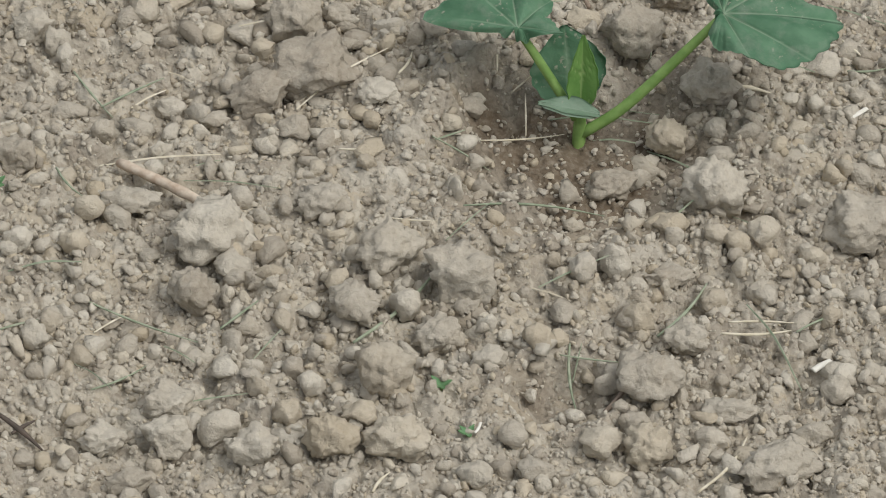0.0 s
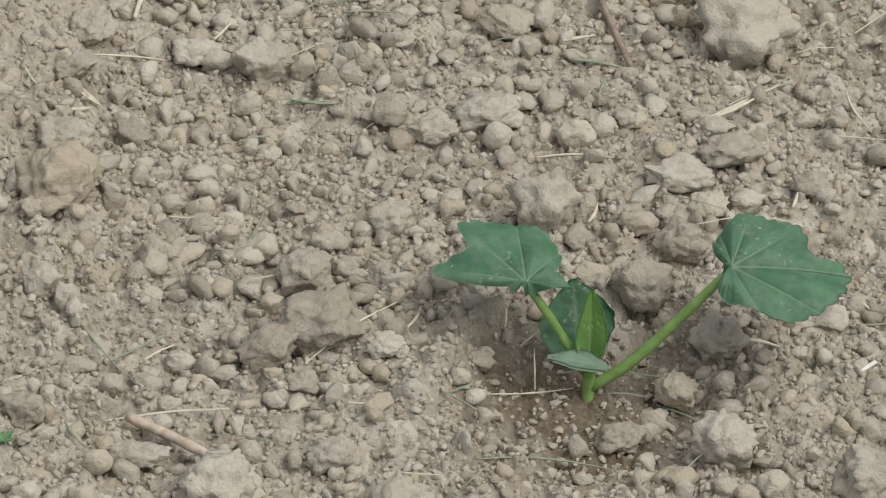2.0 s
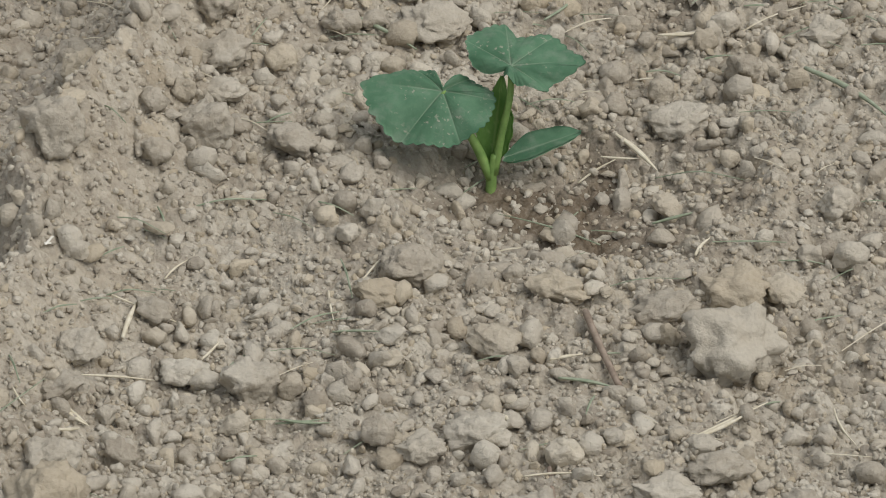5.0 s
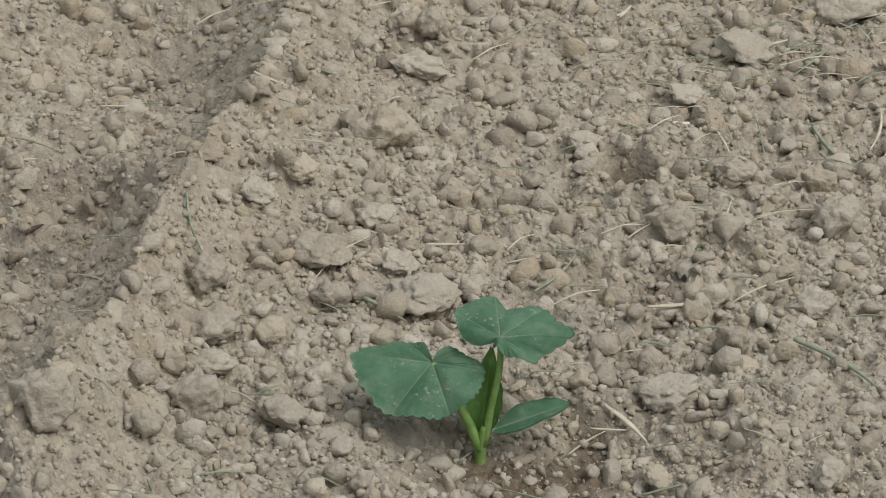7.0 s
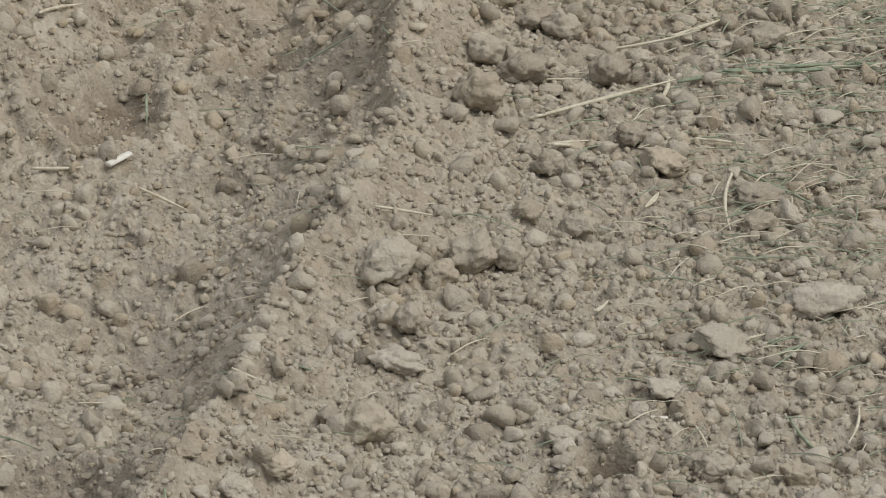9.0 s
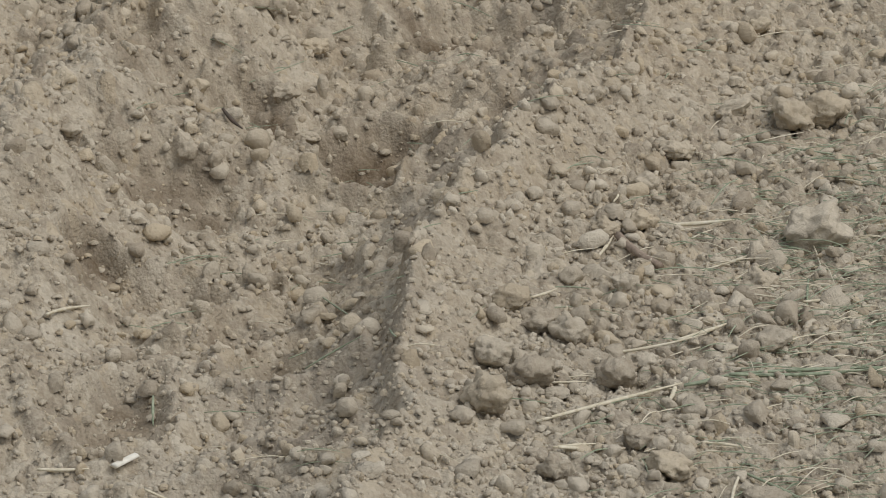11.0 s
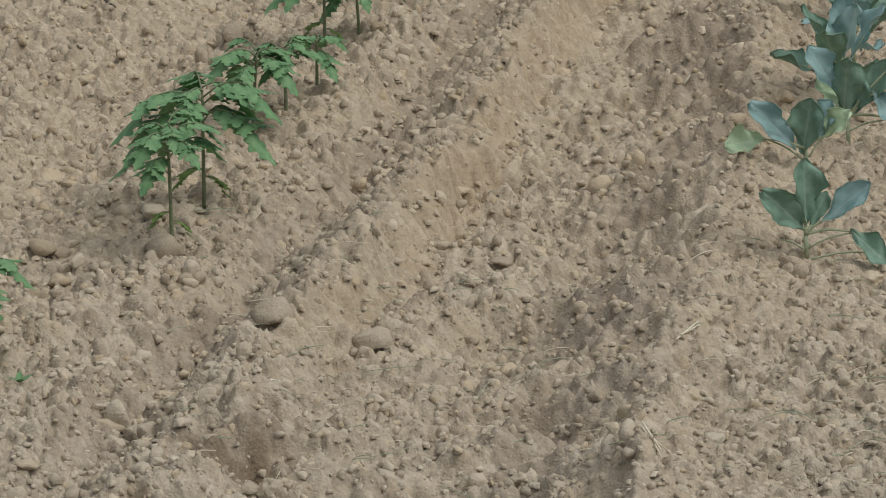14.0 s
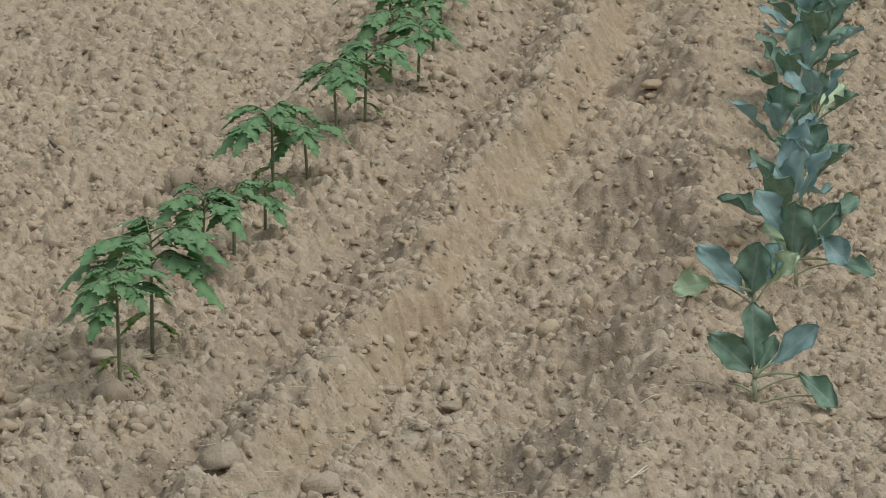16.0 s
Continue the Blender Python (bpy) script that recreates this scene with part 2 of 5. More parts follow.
def shape(x, y, rough=1.0):
    """The beds, banks, path and hollows; also how cloddy and how moist the surface is."""
    x, y = np.asarray(x, float), np.asarray(y, float)
    near = np.abs(x) + np.abs(y - 5) < 40
    wob = 0.018 * waves(x, y, 0.16, 11) + 0.014 * waves(x, y, 0.075, 22) + rough * 0.007 * waves(x, y, 0.05, 12)
    a, b = x - bank(y) + wob, x - far_bank(y) + wob
    rise = (0.064 - 0.026 * step((y - 4.6) / 1.0)) * (1 + 0.25 * waves(x * 0, y, 0.3, 13))
    right = rise * np.exp(-np.maximum(a, 0) / 0.085)
    far = step((y - 4.6) / 1.0)
    low = 0.064 - 0.030 * far
    drop = 0.42 * step(-a / (0.035 + 0.03 * far)) + 0.58 * step(-a / (0.165 + 0.045 * far * (0.75 + 0.5 * waves(x, y, 0.2, 20))))
    left = rise - (rise + low) * drop
    path = np.where(a > 0, right, left)
    cut = step((y - 5.2) / 0.7)
    ragged = b + 0.014 * waves(x, y, 0.05, 28) + 0.03 * (1 - cut) * waves(x, y, 0.11, 30)
    lift = (low + 0.035 + 0.008 * far) * ((0.45 + 0.55 * cut) * (1 - step(ragged / (0.10 - 0.022 * cut))) + 0.55 * (1 - cut) * (1 - step(ragged / 0.32)))
    path = path + np.where(a < 0, lift, 0)
    bed = 0.035 + 0.008 * far * np.exp(-((b / 0.06) ** 2)) - (0.04 + 0.006 * far) * np.exp(-(((b + 0.12) / 0.06) ** 2)) - 0.012 * step((-b - 0.02) / 0.2) - 0.035 * np.exp(-(((b + 0.62) / 0.10) ** 2))
    z = np.where(b > 0, path, bed)
    onpath = step(-a / 0.05) * step(b / 0.03)
    z = z + 0.011 * waves(x, y, 0.30, 14) + rough * 0.007 * waves(x, y, 0.12, 15) + rough * onpath * (0.010 * waves(x * 0.35, y, 0.10, 16) + 0.006 * waves(x, y, 0.07, 24) + 0.028 * waves(x, y, 0.17, 25))
    z = z + rough * far * step(-a / 0.03) * step((a + 0.26) / 0.08) * (0.021 * waves(x * 0.32 + 0.25 * y, y, 0.080, 26) + 0.010 * waves(x * 0.5, y, 0.036, 27))
    z = z + rough * far * (np.exp(-(((b - 0.06) / 0.09) ** 2)) * 0.008 * waves(x, y, 0.07, 34) + (0.009 * waves(x * 0.6, y, 0.055, 35) + 0.008 * waves(x * 0.6, y, 0.030, 36)))
    face = np.exp(-(((b - 0.05) / 0.04) ** 2)) + np.exp(-(((a - 0.05) / 0.05) ** 2))
    z = z + rough * face * (0.007 * waves(x * 0.3, y, 0.024, 23) + 0.006 * waves(x, y, 0.045, 29))
    clod = 1.0 - 0.40 * np.exp(-(((a - 0.045) / 0.06) ** 2)) - (0.42 - 0.24 * far) * onpath - 0.35 * np.exp(-(((b - 0.05) / 0.045) ** 2))
    damp = 0.0 * x
    ragged_edge = waves(x, y, 0.05, 17), waves(x, y, 0.09, 37)
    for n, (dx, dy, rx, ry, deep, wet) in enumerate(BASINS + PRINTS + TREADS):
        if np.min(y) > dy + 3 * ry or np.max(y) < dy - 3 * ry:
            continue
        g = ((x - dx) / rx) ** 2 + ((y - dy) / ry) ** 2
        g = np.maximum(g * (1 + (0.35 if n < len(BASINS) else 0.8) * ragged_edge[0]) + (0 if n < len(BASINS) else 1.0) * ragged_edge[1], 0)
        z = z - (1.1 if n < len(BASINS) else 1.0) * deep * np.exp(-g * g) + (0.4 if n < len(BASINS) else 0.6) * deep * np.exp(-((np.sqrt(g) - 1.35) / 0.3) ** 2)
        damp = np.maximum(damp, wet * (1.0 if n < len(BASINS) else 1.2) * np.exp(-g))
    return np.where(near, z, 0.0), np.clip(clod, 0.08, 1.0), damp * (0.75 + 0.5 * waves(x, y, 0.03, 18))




CHANCE = np.random.default_rng(3).random((9, 65536))


SWELL = (2 * CHANCE[8] - 1).astype(np.float32)


def ripples(x, y, size, seed):
    """Quick smooth noise for small features."""
    x, y = x / np.float32(size), y / np.float32(size)
    i, j = np.floor(x), np.floor(y)
    u, v = x - i, y - j
    u, v = u * u * (3 - 2 * u), v * v * (3 - 2 * v)
    k = i.astype(np.int32) * 40503 + j.astype(np.int32) * 30029 + seed * 7919
    a = SWELL[k & 65535] * (1 - u) + SWELL[(k + 40503) & 65535] * u
    b = SWELL[(k + 30029) & 65535] * (1 - u) + SWELL[(k + 70532) & 65535] * u
    return a * (1 - v) + b * v


@functools.lru_cache(None)
def crumb_kinds(size, share, flat, low, high):
    """For each random number: a crumb's place in its cell, its stretch, facet, lean, height and tone."""
    one, two, three, four, five, six, seven, eight, _ = CHANCE
    r = low + (high - low) * three ** 1.6
    long = 0.7 + 0.6 * four
    return [t.astype(np.float32) for t in (
        0.1 + 0.8 * one, 0.1 + 0.8 * two, 1 / (r * long), long / r, 0.75 * np.cos(six * 6.283), 0.75 * np.sin(six * 6.283),
        0.5 * (five - 0.5), 0.5 * (seven - 0.5), (0.6 + 0.6 * eight) * r * size * flat * ((seven * 7.3 + eight) % 1 < share), (five * 5.9 + six) % 1)]


def heap(x, y, size, seed, share, flat, low=0.36, high=0.70):
    """Uneven crumbs packed together, one at most to each cell of that size: their height and a random number for each."""
    x, y = x.astype(np.float32), y.astype(np.float32)
    tables = crumb_kinds(size, share, flat, low, high)
    wx = (x + ripples(x, y, size * 0.6, seed + 5) * size * 0.26 + ripples(x, y, size * 0.24, seed + 7) * size * 0.10) / np.float32(size)
    wy = (y + ripples(x, y, size * 0.6, seed + 6) * size * 0.26 + ripples(x, y, size * 0.24, seed + 8) * size * 0.10) / np.float32(size)
    i, j = np.floor(wx), np.floor(wy)
    fx, fy = wx - i, wy - j
    base = i.astype(np.int32) * 40503 + j.astype(np.int32) * 30029 + seed * 7919
    top, tone = np.zeros_like(wx), np.full_like(wx, 0.5)
    for di in (-1, 0, 1):
        for dj in (-1, 0, 1):
            k = (base + (di * 40503 + dj * 30029)) & 65535
            cx, cy, sx, sy, fc, fs, lx, ly, tall, mine = (t[k] for t in tables)
            ox, oy = (fx - di - cx) * sx, (fy - dj - cy) * sy
            # Each crumb leans its own way and has one broken facet.
            dome = np.sqrt(np.maximum(0, 1 - ox * ox - oy * oy)) * (1 + lx * ox + ly * oy)
            h = np.minimum(dome, 1.05 - np.maximum(0, ox * fc + oy * fs - 0.11)) * tall
            more = h > top
            top = np.where(more, h, top)
            tone = np.where(more, mine, tone)
    return top, tone


STEMS = ((0.037, 2.02), (-0.024, 2.62))


def surface(x, y):
    """The ground's height with its crumbs and clods, how cloddy and moist it is, and a random tone for each crumb."""
    if x.size > 40000:
        many = x.size // 20000
        rows = [surface(p, q) for p, q in zip(np.array_split(x, many), np.array_split(y, many))]
        return tuple(np.concatenate(column) for column in zip(*rows))
    z, clod, damp = shape(x, y)
    near = (np.abs(x) < 2.5) & (y > 1) & (y < 11)
    c = clod * (0.6 + 0.4 * waves(x, y, 0.13, 19)) * near
    r = np.hypot(x, y)
    far = step((r - 3.6) / 1.8)
    calm = 1.0
    for px, py in STEMS:
        calm = calm * (1 - 0.45 * np.exp(-(((x - px) / 0.035) ** 2) - ((y - py) / 0.06) ** 2))
    c = c * calm * (1 - 0.3 * step(damp / 0.6))
    c = np.clip(c + 0.22 * far * near, 0, 1.1)
    fine = 1 - step((r - 2.6) / 2.2)
    large, t1 = heap(x, y, 0.043, 21, 0.42, 0.85, 0.24, 0.56)
    middle, t2 = heap(x, y, 0.022, 31, 0.80, 0.9)
    huge, t0 = heap(x, y, 0.058, 26, 0.45, 0.75, 0.20, 0.46)
    small, t3 = heap(x, y, 0.0112, 41, 0.92, 1.3)
    grit, t4 = heap(x, y, 0.0062, 51, 1.0, 1.45)
    large, middle, huge = large * c * (1 + 0.2 * far), middle * (0.25 + 0.75 * c + 0.2 * far) * (1 + 0.6 * far) * calm, huge * c * far
    small, grit = small * (0.5 + 0.5 * c) * (0.5 + 0.5 * calm) * (1 - 0.3 * far), grit * (0.7 + 0.3 * c) * fine
    body, tone = large, t1
    for h, t in ((huge, t0), (middle, t2)):
        body, tone = np.maximum(body, h), np.where(h > body, t, tone)
    top, t = np.maximum(small, grit), np.where(small > grit, t3, t4)
    tone = np.where(body > top * 0.6, tone, t)
    z = z + near * np.maximum(body + 0.55 * top, top)
    z = z + near * (0.0024 * ripples(x, y, 0.019, 61) + 0.0010 * ripples(x, y, 0.0072, 62)) - (0.010 + 0.012 * far) * c
    return z, clod, damp, tone


def fresh_cut(x, y):
    """Where the spade has cut the banks and bared browner earth."""
    a, b = x - bank(y), x - far_bank(y)
    wob = 0.016 * waves(x, y, 0.05, 81)
    face = step((b + wob + 0.012) / 0.02) * (1 - step((b + wob - 0.075) / 0.03)) * step((y - 5.2) / 0.7)
    slope = np.exp(-(((a + wob - 0.05) / 0.055) ** 2)) * 0.4
    return np.clip((face + slope) * (0.7 + 0.45 * waves(x * 0.3, y, 0.06, 82)), 0, 1)


def shaded_grey(x, y):
    """Moist grey plus painted clod shade, along the furrow and the path's trodden edge."""
    a, b = x - bank(y), x - far_bank(y)
    patch = np.clip(0.45 + 1.3 * waves(x * 0.7, y, 0.14, 83) + 0.7 * waves(x, y, 0.05, 84), 0, 1)
    furrow = np.exp(-(((b + 0.115) / 0.065) ** 2)) * step((y - 4.8) / 0.6)
    edge = step((a + 0.23) / 0.06) * (1 - step((a + 0.015) / 0.04)) * (0.55 + 0.45 * step((y - 4.8) / 0.8))
    return np.clip(furrow * (0.35 + 0.65 * patch) + edge * patch, 0, 1)


def height(x, y):
    z, _, _ = shape(np.array([x]), np.array([y]))
    return float(z[0])


def build_ground():
    # Rows close enough together for the crumbs in view, nearest and farthest.
    r = np.linspace(1.62, 9.7, 6000)
    dense = np.cumsum((r[1] - r[0]) / np.interp(r, (1.6, 2.5, 4.5, 7.0, 10.0), (0.0022, 0.0026, 0.0040, 0.0052, 0.0060)))
    rows = np.interp(np.arange(dense[0], dense[-1]), dense, r)
    rows = np.concatenate([np.linspace(0.0, 1.6, 22)[:-1], rows, 9.7 * 1.28 ** np.arange(1, 22)])
    s = np.linspace(-1, 1, GRID_COLS)
    down = np.arctan2(1.7, np.clip(rows, 1.6, 10.0))
    half = 0.118 / np.cos(np.clip(down - 0.03, 0, 0.8))
    mid = np.interp(rows, (1.5, 3.0, 7.0, 10.3), (-0.024, -0.020, -0.010, -0.004))
    k = np.concatenate([np.linspace(0, 0.16, 13)[1:], np.linspace(0.16, 1, 15)[1:]])
    turn = np.concatenate([
        (mid - half)[:, None] * (1 - k[::-1]) + -math.pi * k[::-1],
        mid[:, None] + half[:, None] * s,
        (mid + half)[:, None] * (1 - k) + math.pi * k], axis=1)
    x, y = rows[:, None] * np.sin(turn), rows[:, None] * np.cos(turn)
    z, _, damp, tone = surface(x, y)
    # Beside the beds in view the sheet is coarser, and so is its relief.
    out = step((np.abs(turn - mid[:, None]) - half[:, None]) / 0.05)
    out = np.maximum(out, step((1.45 - rows) / 0.2)[:, None])
    ease = 1 - step((np.abs(turn) - 0.45) / 0.35)
    z = z * (1 - out) + out * ease * shape(x, y, 0.15)[0]
    tone = tone * (1 - out) + 0.5 * out
    nr, nc = x.shape
    mesh = bpy.data.meshes.new("ground")
    mesh.vertices.add(nr * nc)
    mesh.vertices.foreach_set("co", np.stack([x, y, z], -1).astype(np.float32).ravel())
    at = np.arange(nr * nc).reshape(nr, nc)
    quads = np.stack([at[:-1, :-1], at[:-1, 1:], at[1:, 1:], at[1:, :-1]], -1)[:, :, ::-1].reshape(-1, 4)
    mesh.loops.add(quads.size)
    mesh.loops.foreach_set("vertex_index", quads.astype(np.int32).ravel())
    mesh.polygons.add(len(quads))
    mesh.polygons.foreach_set("loop_start", np.arange(0, quads.size, 4, dtype=np.int32))
    mesh.polygons.foreach_set("use_smooth", np.ones(len(quads), bool))
    mesh.update(calc_edges=True)
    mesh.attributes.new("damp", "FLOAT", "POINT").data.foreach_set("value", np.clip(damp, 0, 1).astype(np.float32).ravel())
    mesh.attributes.new("tone", "FLOAT", "POINT").data.foreach_set("value", tone.astype(np.float32).ravel())
    mesh.attributes.new("grey_shade", "FLOAT", "POINT").data.foreach_set("value", shaded_grey(x, y).astype(np.float32).ravel())
    mesh.attributes.new("cut", "FLOAT", "POINT").data.foreach_set("value", fresh_cut(x, y).astype(np.float32).ravel())
    mesh.materials.append(soil_ground)
    ob = new("ground", mesh)
    return tagged(ob, "dry tan loam field with banks, a trodden path and crumbly clods", "soil", kind="structure")


GRID_COLS = 350
build_ground()

# ---- clods and crumbs ----


def ico(level):
    bm = bmesh.new()
    bmesh.ops.create_icosphere(bm, subdivisions=level, radius=1.0)
    v = np.array([p.co for p in bm.verts])
    f = np.array([[p.index for p in q.verts] for q in bm.faces])
    bm.free()
    return v, f


def lump_mesh(name, level, seed, rough):
    """An uneven, broken clod of loam: a ball cut by a few flat breaks and roughened."""
    rng = np.random.default_rng(seed)
    v, f = ico(level)
    for _ in range(11):
        n = rng.normal(size=3)
        n /= np.linalg.norm(n)
        d = v @ n
        cut = rng.uniform(0.60, 0.90)
        v = v - np.outer(np.maximum(0, d - cut) * 0.85, n)
    out = []
    for p in v:
        q = Vector(p * 1.6 + seed * 3.7)
        k = 1 + rough * (0.24 * noise.noise(q) + 0.13 * noise.noise(q * 2.3) + 0.10 * noise.noise(q * 5.1) - 0.20 * abs(noise.noise(q * 1.9)) - 0.10 * abs(noise.noise(q * 4.3)) + 0.06 * noise.noise(q * 9.0) + 0.06 * noise.noise(q * 17.0) + 0.07 * (0.45 - noise.voronoi(q * 2.2)[0][0]))
        out.append(p * k * 1.07)
    mesh = bpy.data.meshes.new(name)
    mesh.from_pydata([tuple(p) for p in out], [], f.tolist())
    mesh.polygons.foreach_set("use_smooth", np.ones(len(f), bool))
    mesh.materials.append(soil_clods)
    mesh.update()
    return mesh


CLODS = [lump_mesh("clod", 4 if n < 8 else 3, n + 1, 1.1) for n in range(20)]
clod_rng = random.Random(4)
CLOD_AT = []


def clods(rows):
    """Loose clods: x, y, and width, height and depth in centimetres."""
    for x, y, w, h, deep in rows:
        n = clod_rng.randrange(8) if w > 2.4 else clod_rng.randrange(8, 20)
        ob = new("soil_clod", CLODS[n])
        r, t = w * 0.0057, h * 0.0057
        ang = np.arange(8) * 0.785
        z = float(np.mean(surface(x + 0.9 * r * np.cos(ang), y + 0.9 * r * np.sin(ang))[0]))
        ob.matrix_world = Matrix.LocRotScale((x, y, z + (0.62 - 0.5 * float(step((y - 4.8) / 0.4))) * t), Euler((clod_rng.uniform(-0.25, 0.25), clod_rng.uniform(-0.3, 0.3), clod_rng.uniform(-0.4, 0.4) + math.pi * clod_rng.randrange(2))), (r, deep * 0.0057, t))
        size = "large" if w > 3.6 else "small" if w < 1.8 else "medium-sized"
        tagged(ob, f"{size} rough dry tan clod of loam on the field", "clod", "loose clods on the field")
        CLOD_AT.append((x, y, r))


clods((
    (-0.132, 2.057, 5.3, 3.5, 4.4), (-0.143, 2.112, 3.3, 3.2, 3.1), (-0.164, 2.094, 1.4, 1.4, 1.4), (-0.161, 2.038, 3.9, 2.2, 2.8), (-0.140, 2.011, 1.9, 1.7, 1.8), (-0.088, 2.038, 2.5, 1.4, 1.8),
    (-0.030, 2.046, 1.6, 1.3, 1.5), (0.069, 2.101, 3.4, 3.4, 3.2), (0.118, 2.062, 3.2, 2.7, 3.0), (0.192, 2.106, 2.2, 1.6, 2.1), (0.119, 1.970, 3.8, 3.7, 3.6), (0.209, 1.944, 4.1, 3.2, 3.8),
    (0.092, 2.029, 2.5, 2.5, 2.4), (0.057, 1.990, 3.1, 1.9, 2.3), (-0.117, 1.940, 3.1, 1.9, 2.3), (-0.078, 1.899, 3.7, 2.8, 3.3), (-0.032, 1.874, 4.0, 3.3, 3.8), (-0.044, 1.832, 2.7, 2.0, 2.3),
))
clods((
    (-0.193, 1.860, 2.7, 2.7, 2.6), (-0.184, 1.910, 4.8, 3.5, 4.1), (-0.095, 1.853, 3.0, 2.5, 2.9), (-0.065, 1.854, 2.0, 2.0, 1.9), (-0.077, 1.793, 3.1, 3.1, 3.0), (-0.015, 1.806, 2.0, 1.4, 1.6),
    (0.079, 1.796, 3.6, 3.0, 3.3), (0.101, 1.835, 2.5, 1.9, 2.1), (0.125, 1.777, 3.0, 1.6, 1.7), (0.070, 1.761, 1.8, 1.6, 1.7), (0.078, 1.738, 2.6, 2.6, 2.5), (0.113, 1.753, 2.0, 1.6, 1.7),
    (0.151, 1.729, 4.5, 2.5, 2.7), (-0.103, 1.740, 2.8, 2.6, 2.6), (-0.067, 1.742, 3.6, 2.5, 2.7), (-0.200, 1.774, 3.0, 2.2, 2.4), (-0.198, 1.747, 2.6, 2.2, 2.4), (-0.169, 1.754, 2.3, 1.9, 2.0),
))
clods((
    (-0.151, 1.735, 2.9, 2.2, 2.3), (-0.235, 1.746, 2.6, 1.9, 2.0), (-0.129, 1.801, 1.3, 1.3, 1.3), (-0.118, 1.789, 1.5, 1.5, 1.4), (-0.130, 1.762, 1.6, 1.6, 1.5), (-0.089, 1.762, 2.0, 1.6, 1.7),
    (-0.236, 1.938, 3.8, 1.6, 1.9), (0.073, 1.855, 1.8, 1.8, 1.8), (0.039, 1.884, 1.7, 1.7, 1.6), (0.014, 1.823, 1.7, 1.7, 1.6), (0.059, 1.895, 2.0, 2.0, 1.9), (0.090, 1.891, 2.7, 1.4, 1.6),
    (0.117, 1.876, 1.7, 1.4, 1.6), (0.133, 1.924, 1.5, 1.3, 1.5), (0.149, 1.934, 2.1, 1.6, 1.9), (0.121, 1.930, 1.7, 1.3, 1.5), (0.092, 1.939, 2.1, 1.6, 1.9), (-0.257, 2.003, 1.6, 1.3, 1.5),
))
clods((
    (-0.190, 2.018, 1.8, 1.0, 1.2), (-0.219, 2.034, 2.1, 1.3, 1.6), (-0.309, 2.094, 2.5, 2.0, 2.4), (-0.294, 2.083, 1.8, 1.8, 1.7), (-0.240, 2.120, 1.8, 1.8, 1.7), (-0.308, 1.974, 2.8, 1.9, 2.3),
    (-0.266, 1.897, 1.7, 1.5, 1.6), (-0.300, 1.899, 1.7, 1.7, 1.6), (0.049, 1.742, 2.3, 1.9, 2.0), (0.012, 1.719, 1.9, 1.6, 1.6), (-0.021, 1.714, 1.9, 1.6, 1.6), (-0.283, 1.823, 2.0, 1.6, 1.8),
    (0.188, 1.800, 1.8, 1.6, 1.7), (0.173, 1.762, 2.0, 1.3, 1.4), (0.038, 2.122, 2.0, 1.4, 1.9), (-0.218, 1.712, 2.6, 1.6, 1.7),
))
clods((
    (-0.029, 2.293, 4.4, 2.5, 3.5), (-0.068, 2.279, 3.0, 1.8, 2.5), (-0.096, 2.299, 2.1, 2.1, 2.0), (0.026, 2.272, 2.1, 1.8, 2.0), (0.010, 2.183, 4.1, 4.0, 3.8), (0.131, 2.262, 4.0, 2.1, 2.9),
    (0.095, 2.232, 4.1, 1.9, 2.7), (0.185, 2.233, 2.2, 2.0, 2.1), (0.096, 2.165, 3.1, 2.6, 3.0), (0.115, 2.206, 2.6, 1.8, 2.4), (0.069, 2.181, 2.4, 1.6, 2.2), (0.142, 2.216, 2.2, 1.3, 1.8),
    (-0.242, 2.132, 1.8, 1.8, 1.7), (-0.306, 2.181, 4.8, 4.4, 4.6), (-0.336, 2.183, 1.5, 1.5, 1.4), (-0.322, 2.159, 1.7, 1.6, 1.6), (-0.308, 2.240, 3.4, 2.3, 3.2), (-0.283, 2.225, 1.5, 1.2, 1.4),
))
clods((
    (-0.234, 2.190, 1.7, 1.1, 1.5), (-0.203, 2.232, 1.1, 1.1, 1.1), (-0.093, 2.176, 2.8, 2.2, 2.6), (-0.053, 2.194, 1.5, 1.2, 1.4), (-0.134, 2.152, 1.8, 1.3, 1.7), (-0.194, 2.149, 1.3, 1.3, 1.2),
    (-0.174, 2.148, 2.2, 1.6, 2.1), (-0.118, 2.127, 2.2, 1.1, 1.5), (0.062, 2.293, 1.5, 1.0, 1.4), (0.123, 2.289, 2.3, 1.3, 1.8), (-0.193, 2.309, 2.3, 1.3, 1.9),
))
clods((
    (0.023, 2.479, 4.0, 1.9, 2.8), (-0.101, 2.456, 3.4, 1.8, 2.8), (-0.080, 2.491, 3.8, 2.7, 3.6), (-0.006, 2.497, 1.6, 1.3, 1.5), (0.102, 2.454, 4.4, 2.0, 3.0), (0.147, 2.478, 4.4, 2.7, 4.1),
    (0.185, 2.487, 3.0, 1.9, 2.8), (0.148, 2.404, 6.3, 4.6, 6.0), (0.208, 2.538, 2.0, 1.5, 1.9), (0.235, 2.530, 2.4, 2.4, 2.3), (-0.093, 2.406, 2.4, 1.2, 1.7), (-0.090, 2.382, 1.8, 1.2, 1.7),
    (-0.020, 2.403, 3.3, 2.0, 2.9), (-0.232, 2.372, 3.1, 1.7, 2.4), (-0.218, 2.361, 1.9, 1.4, 1.8), (-0.305, 2.368, 3.1, 2.0, 2.9), (-0.311, 2.315, 2.9, 1.5, 2.1), (-0.184, 2.350, 3.7, 2.9, 3.5),
))
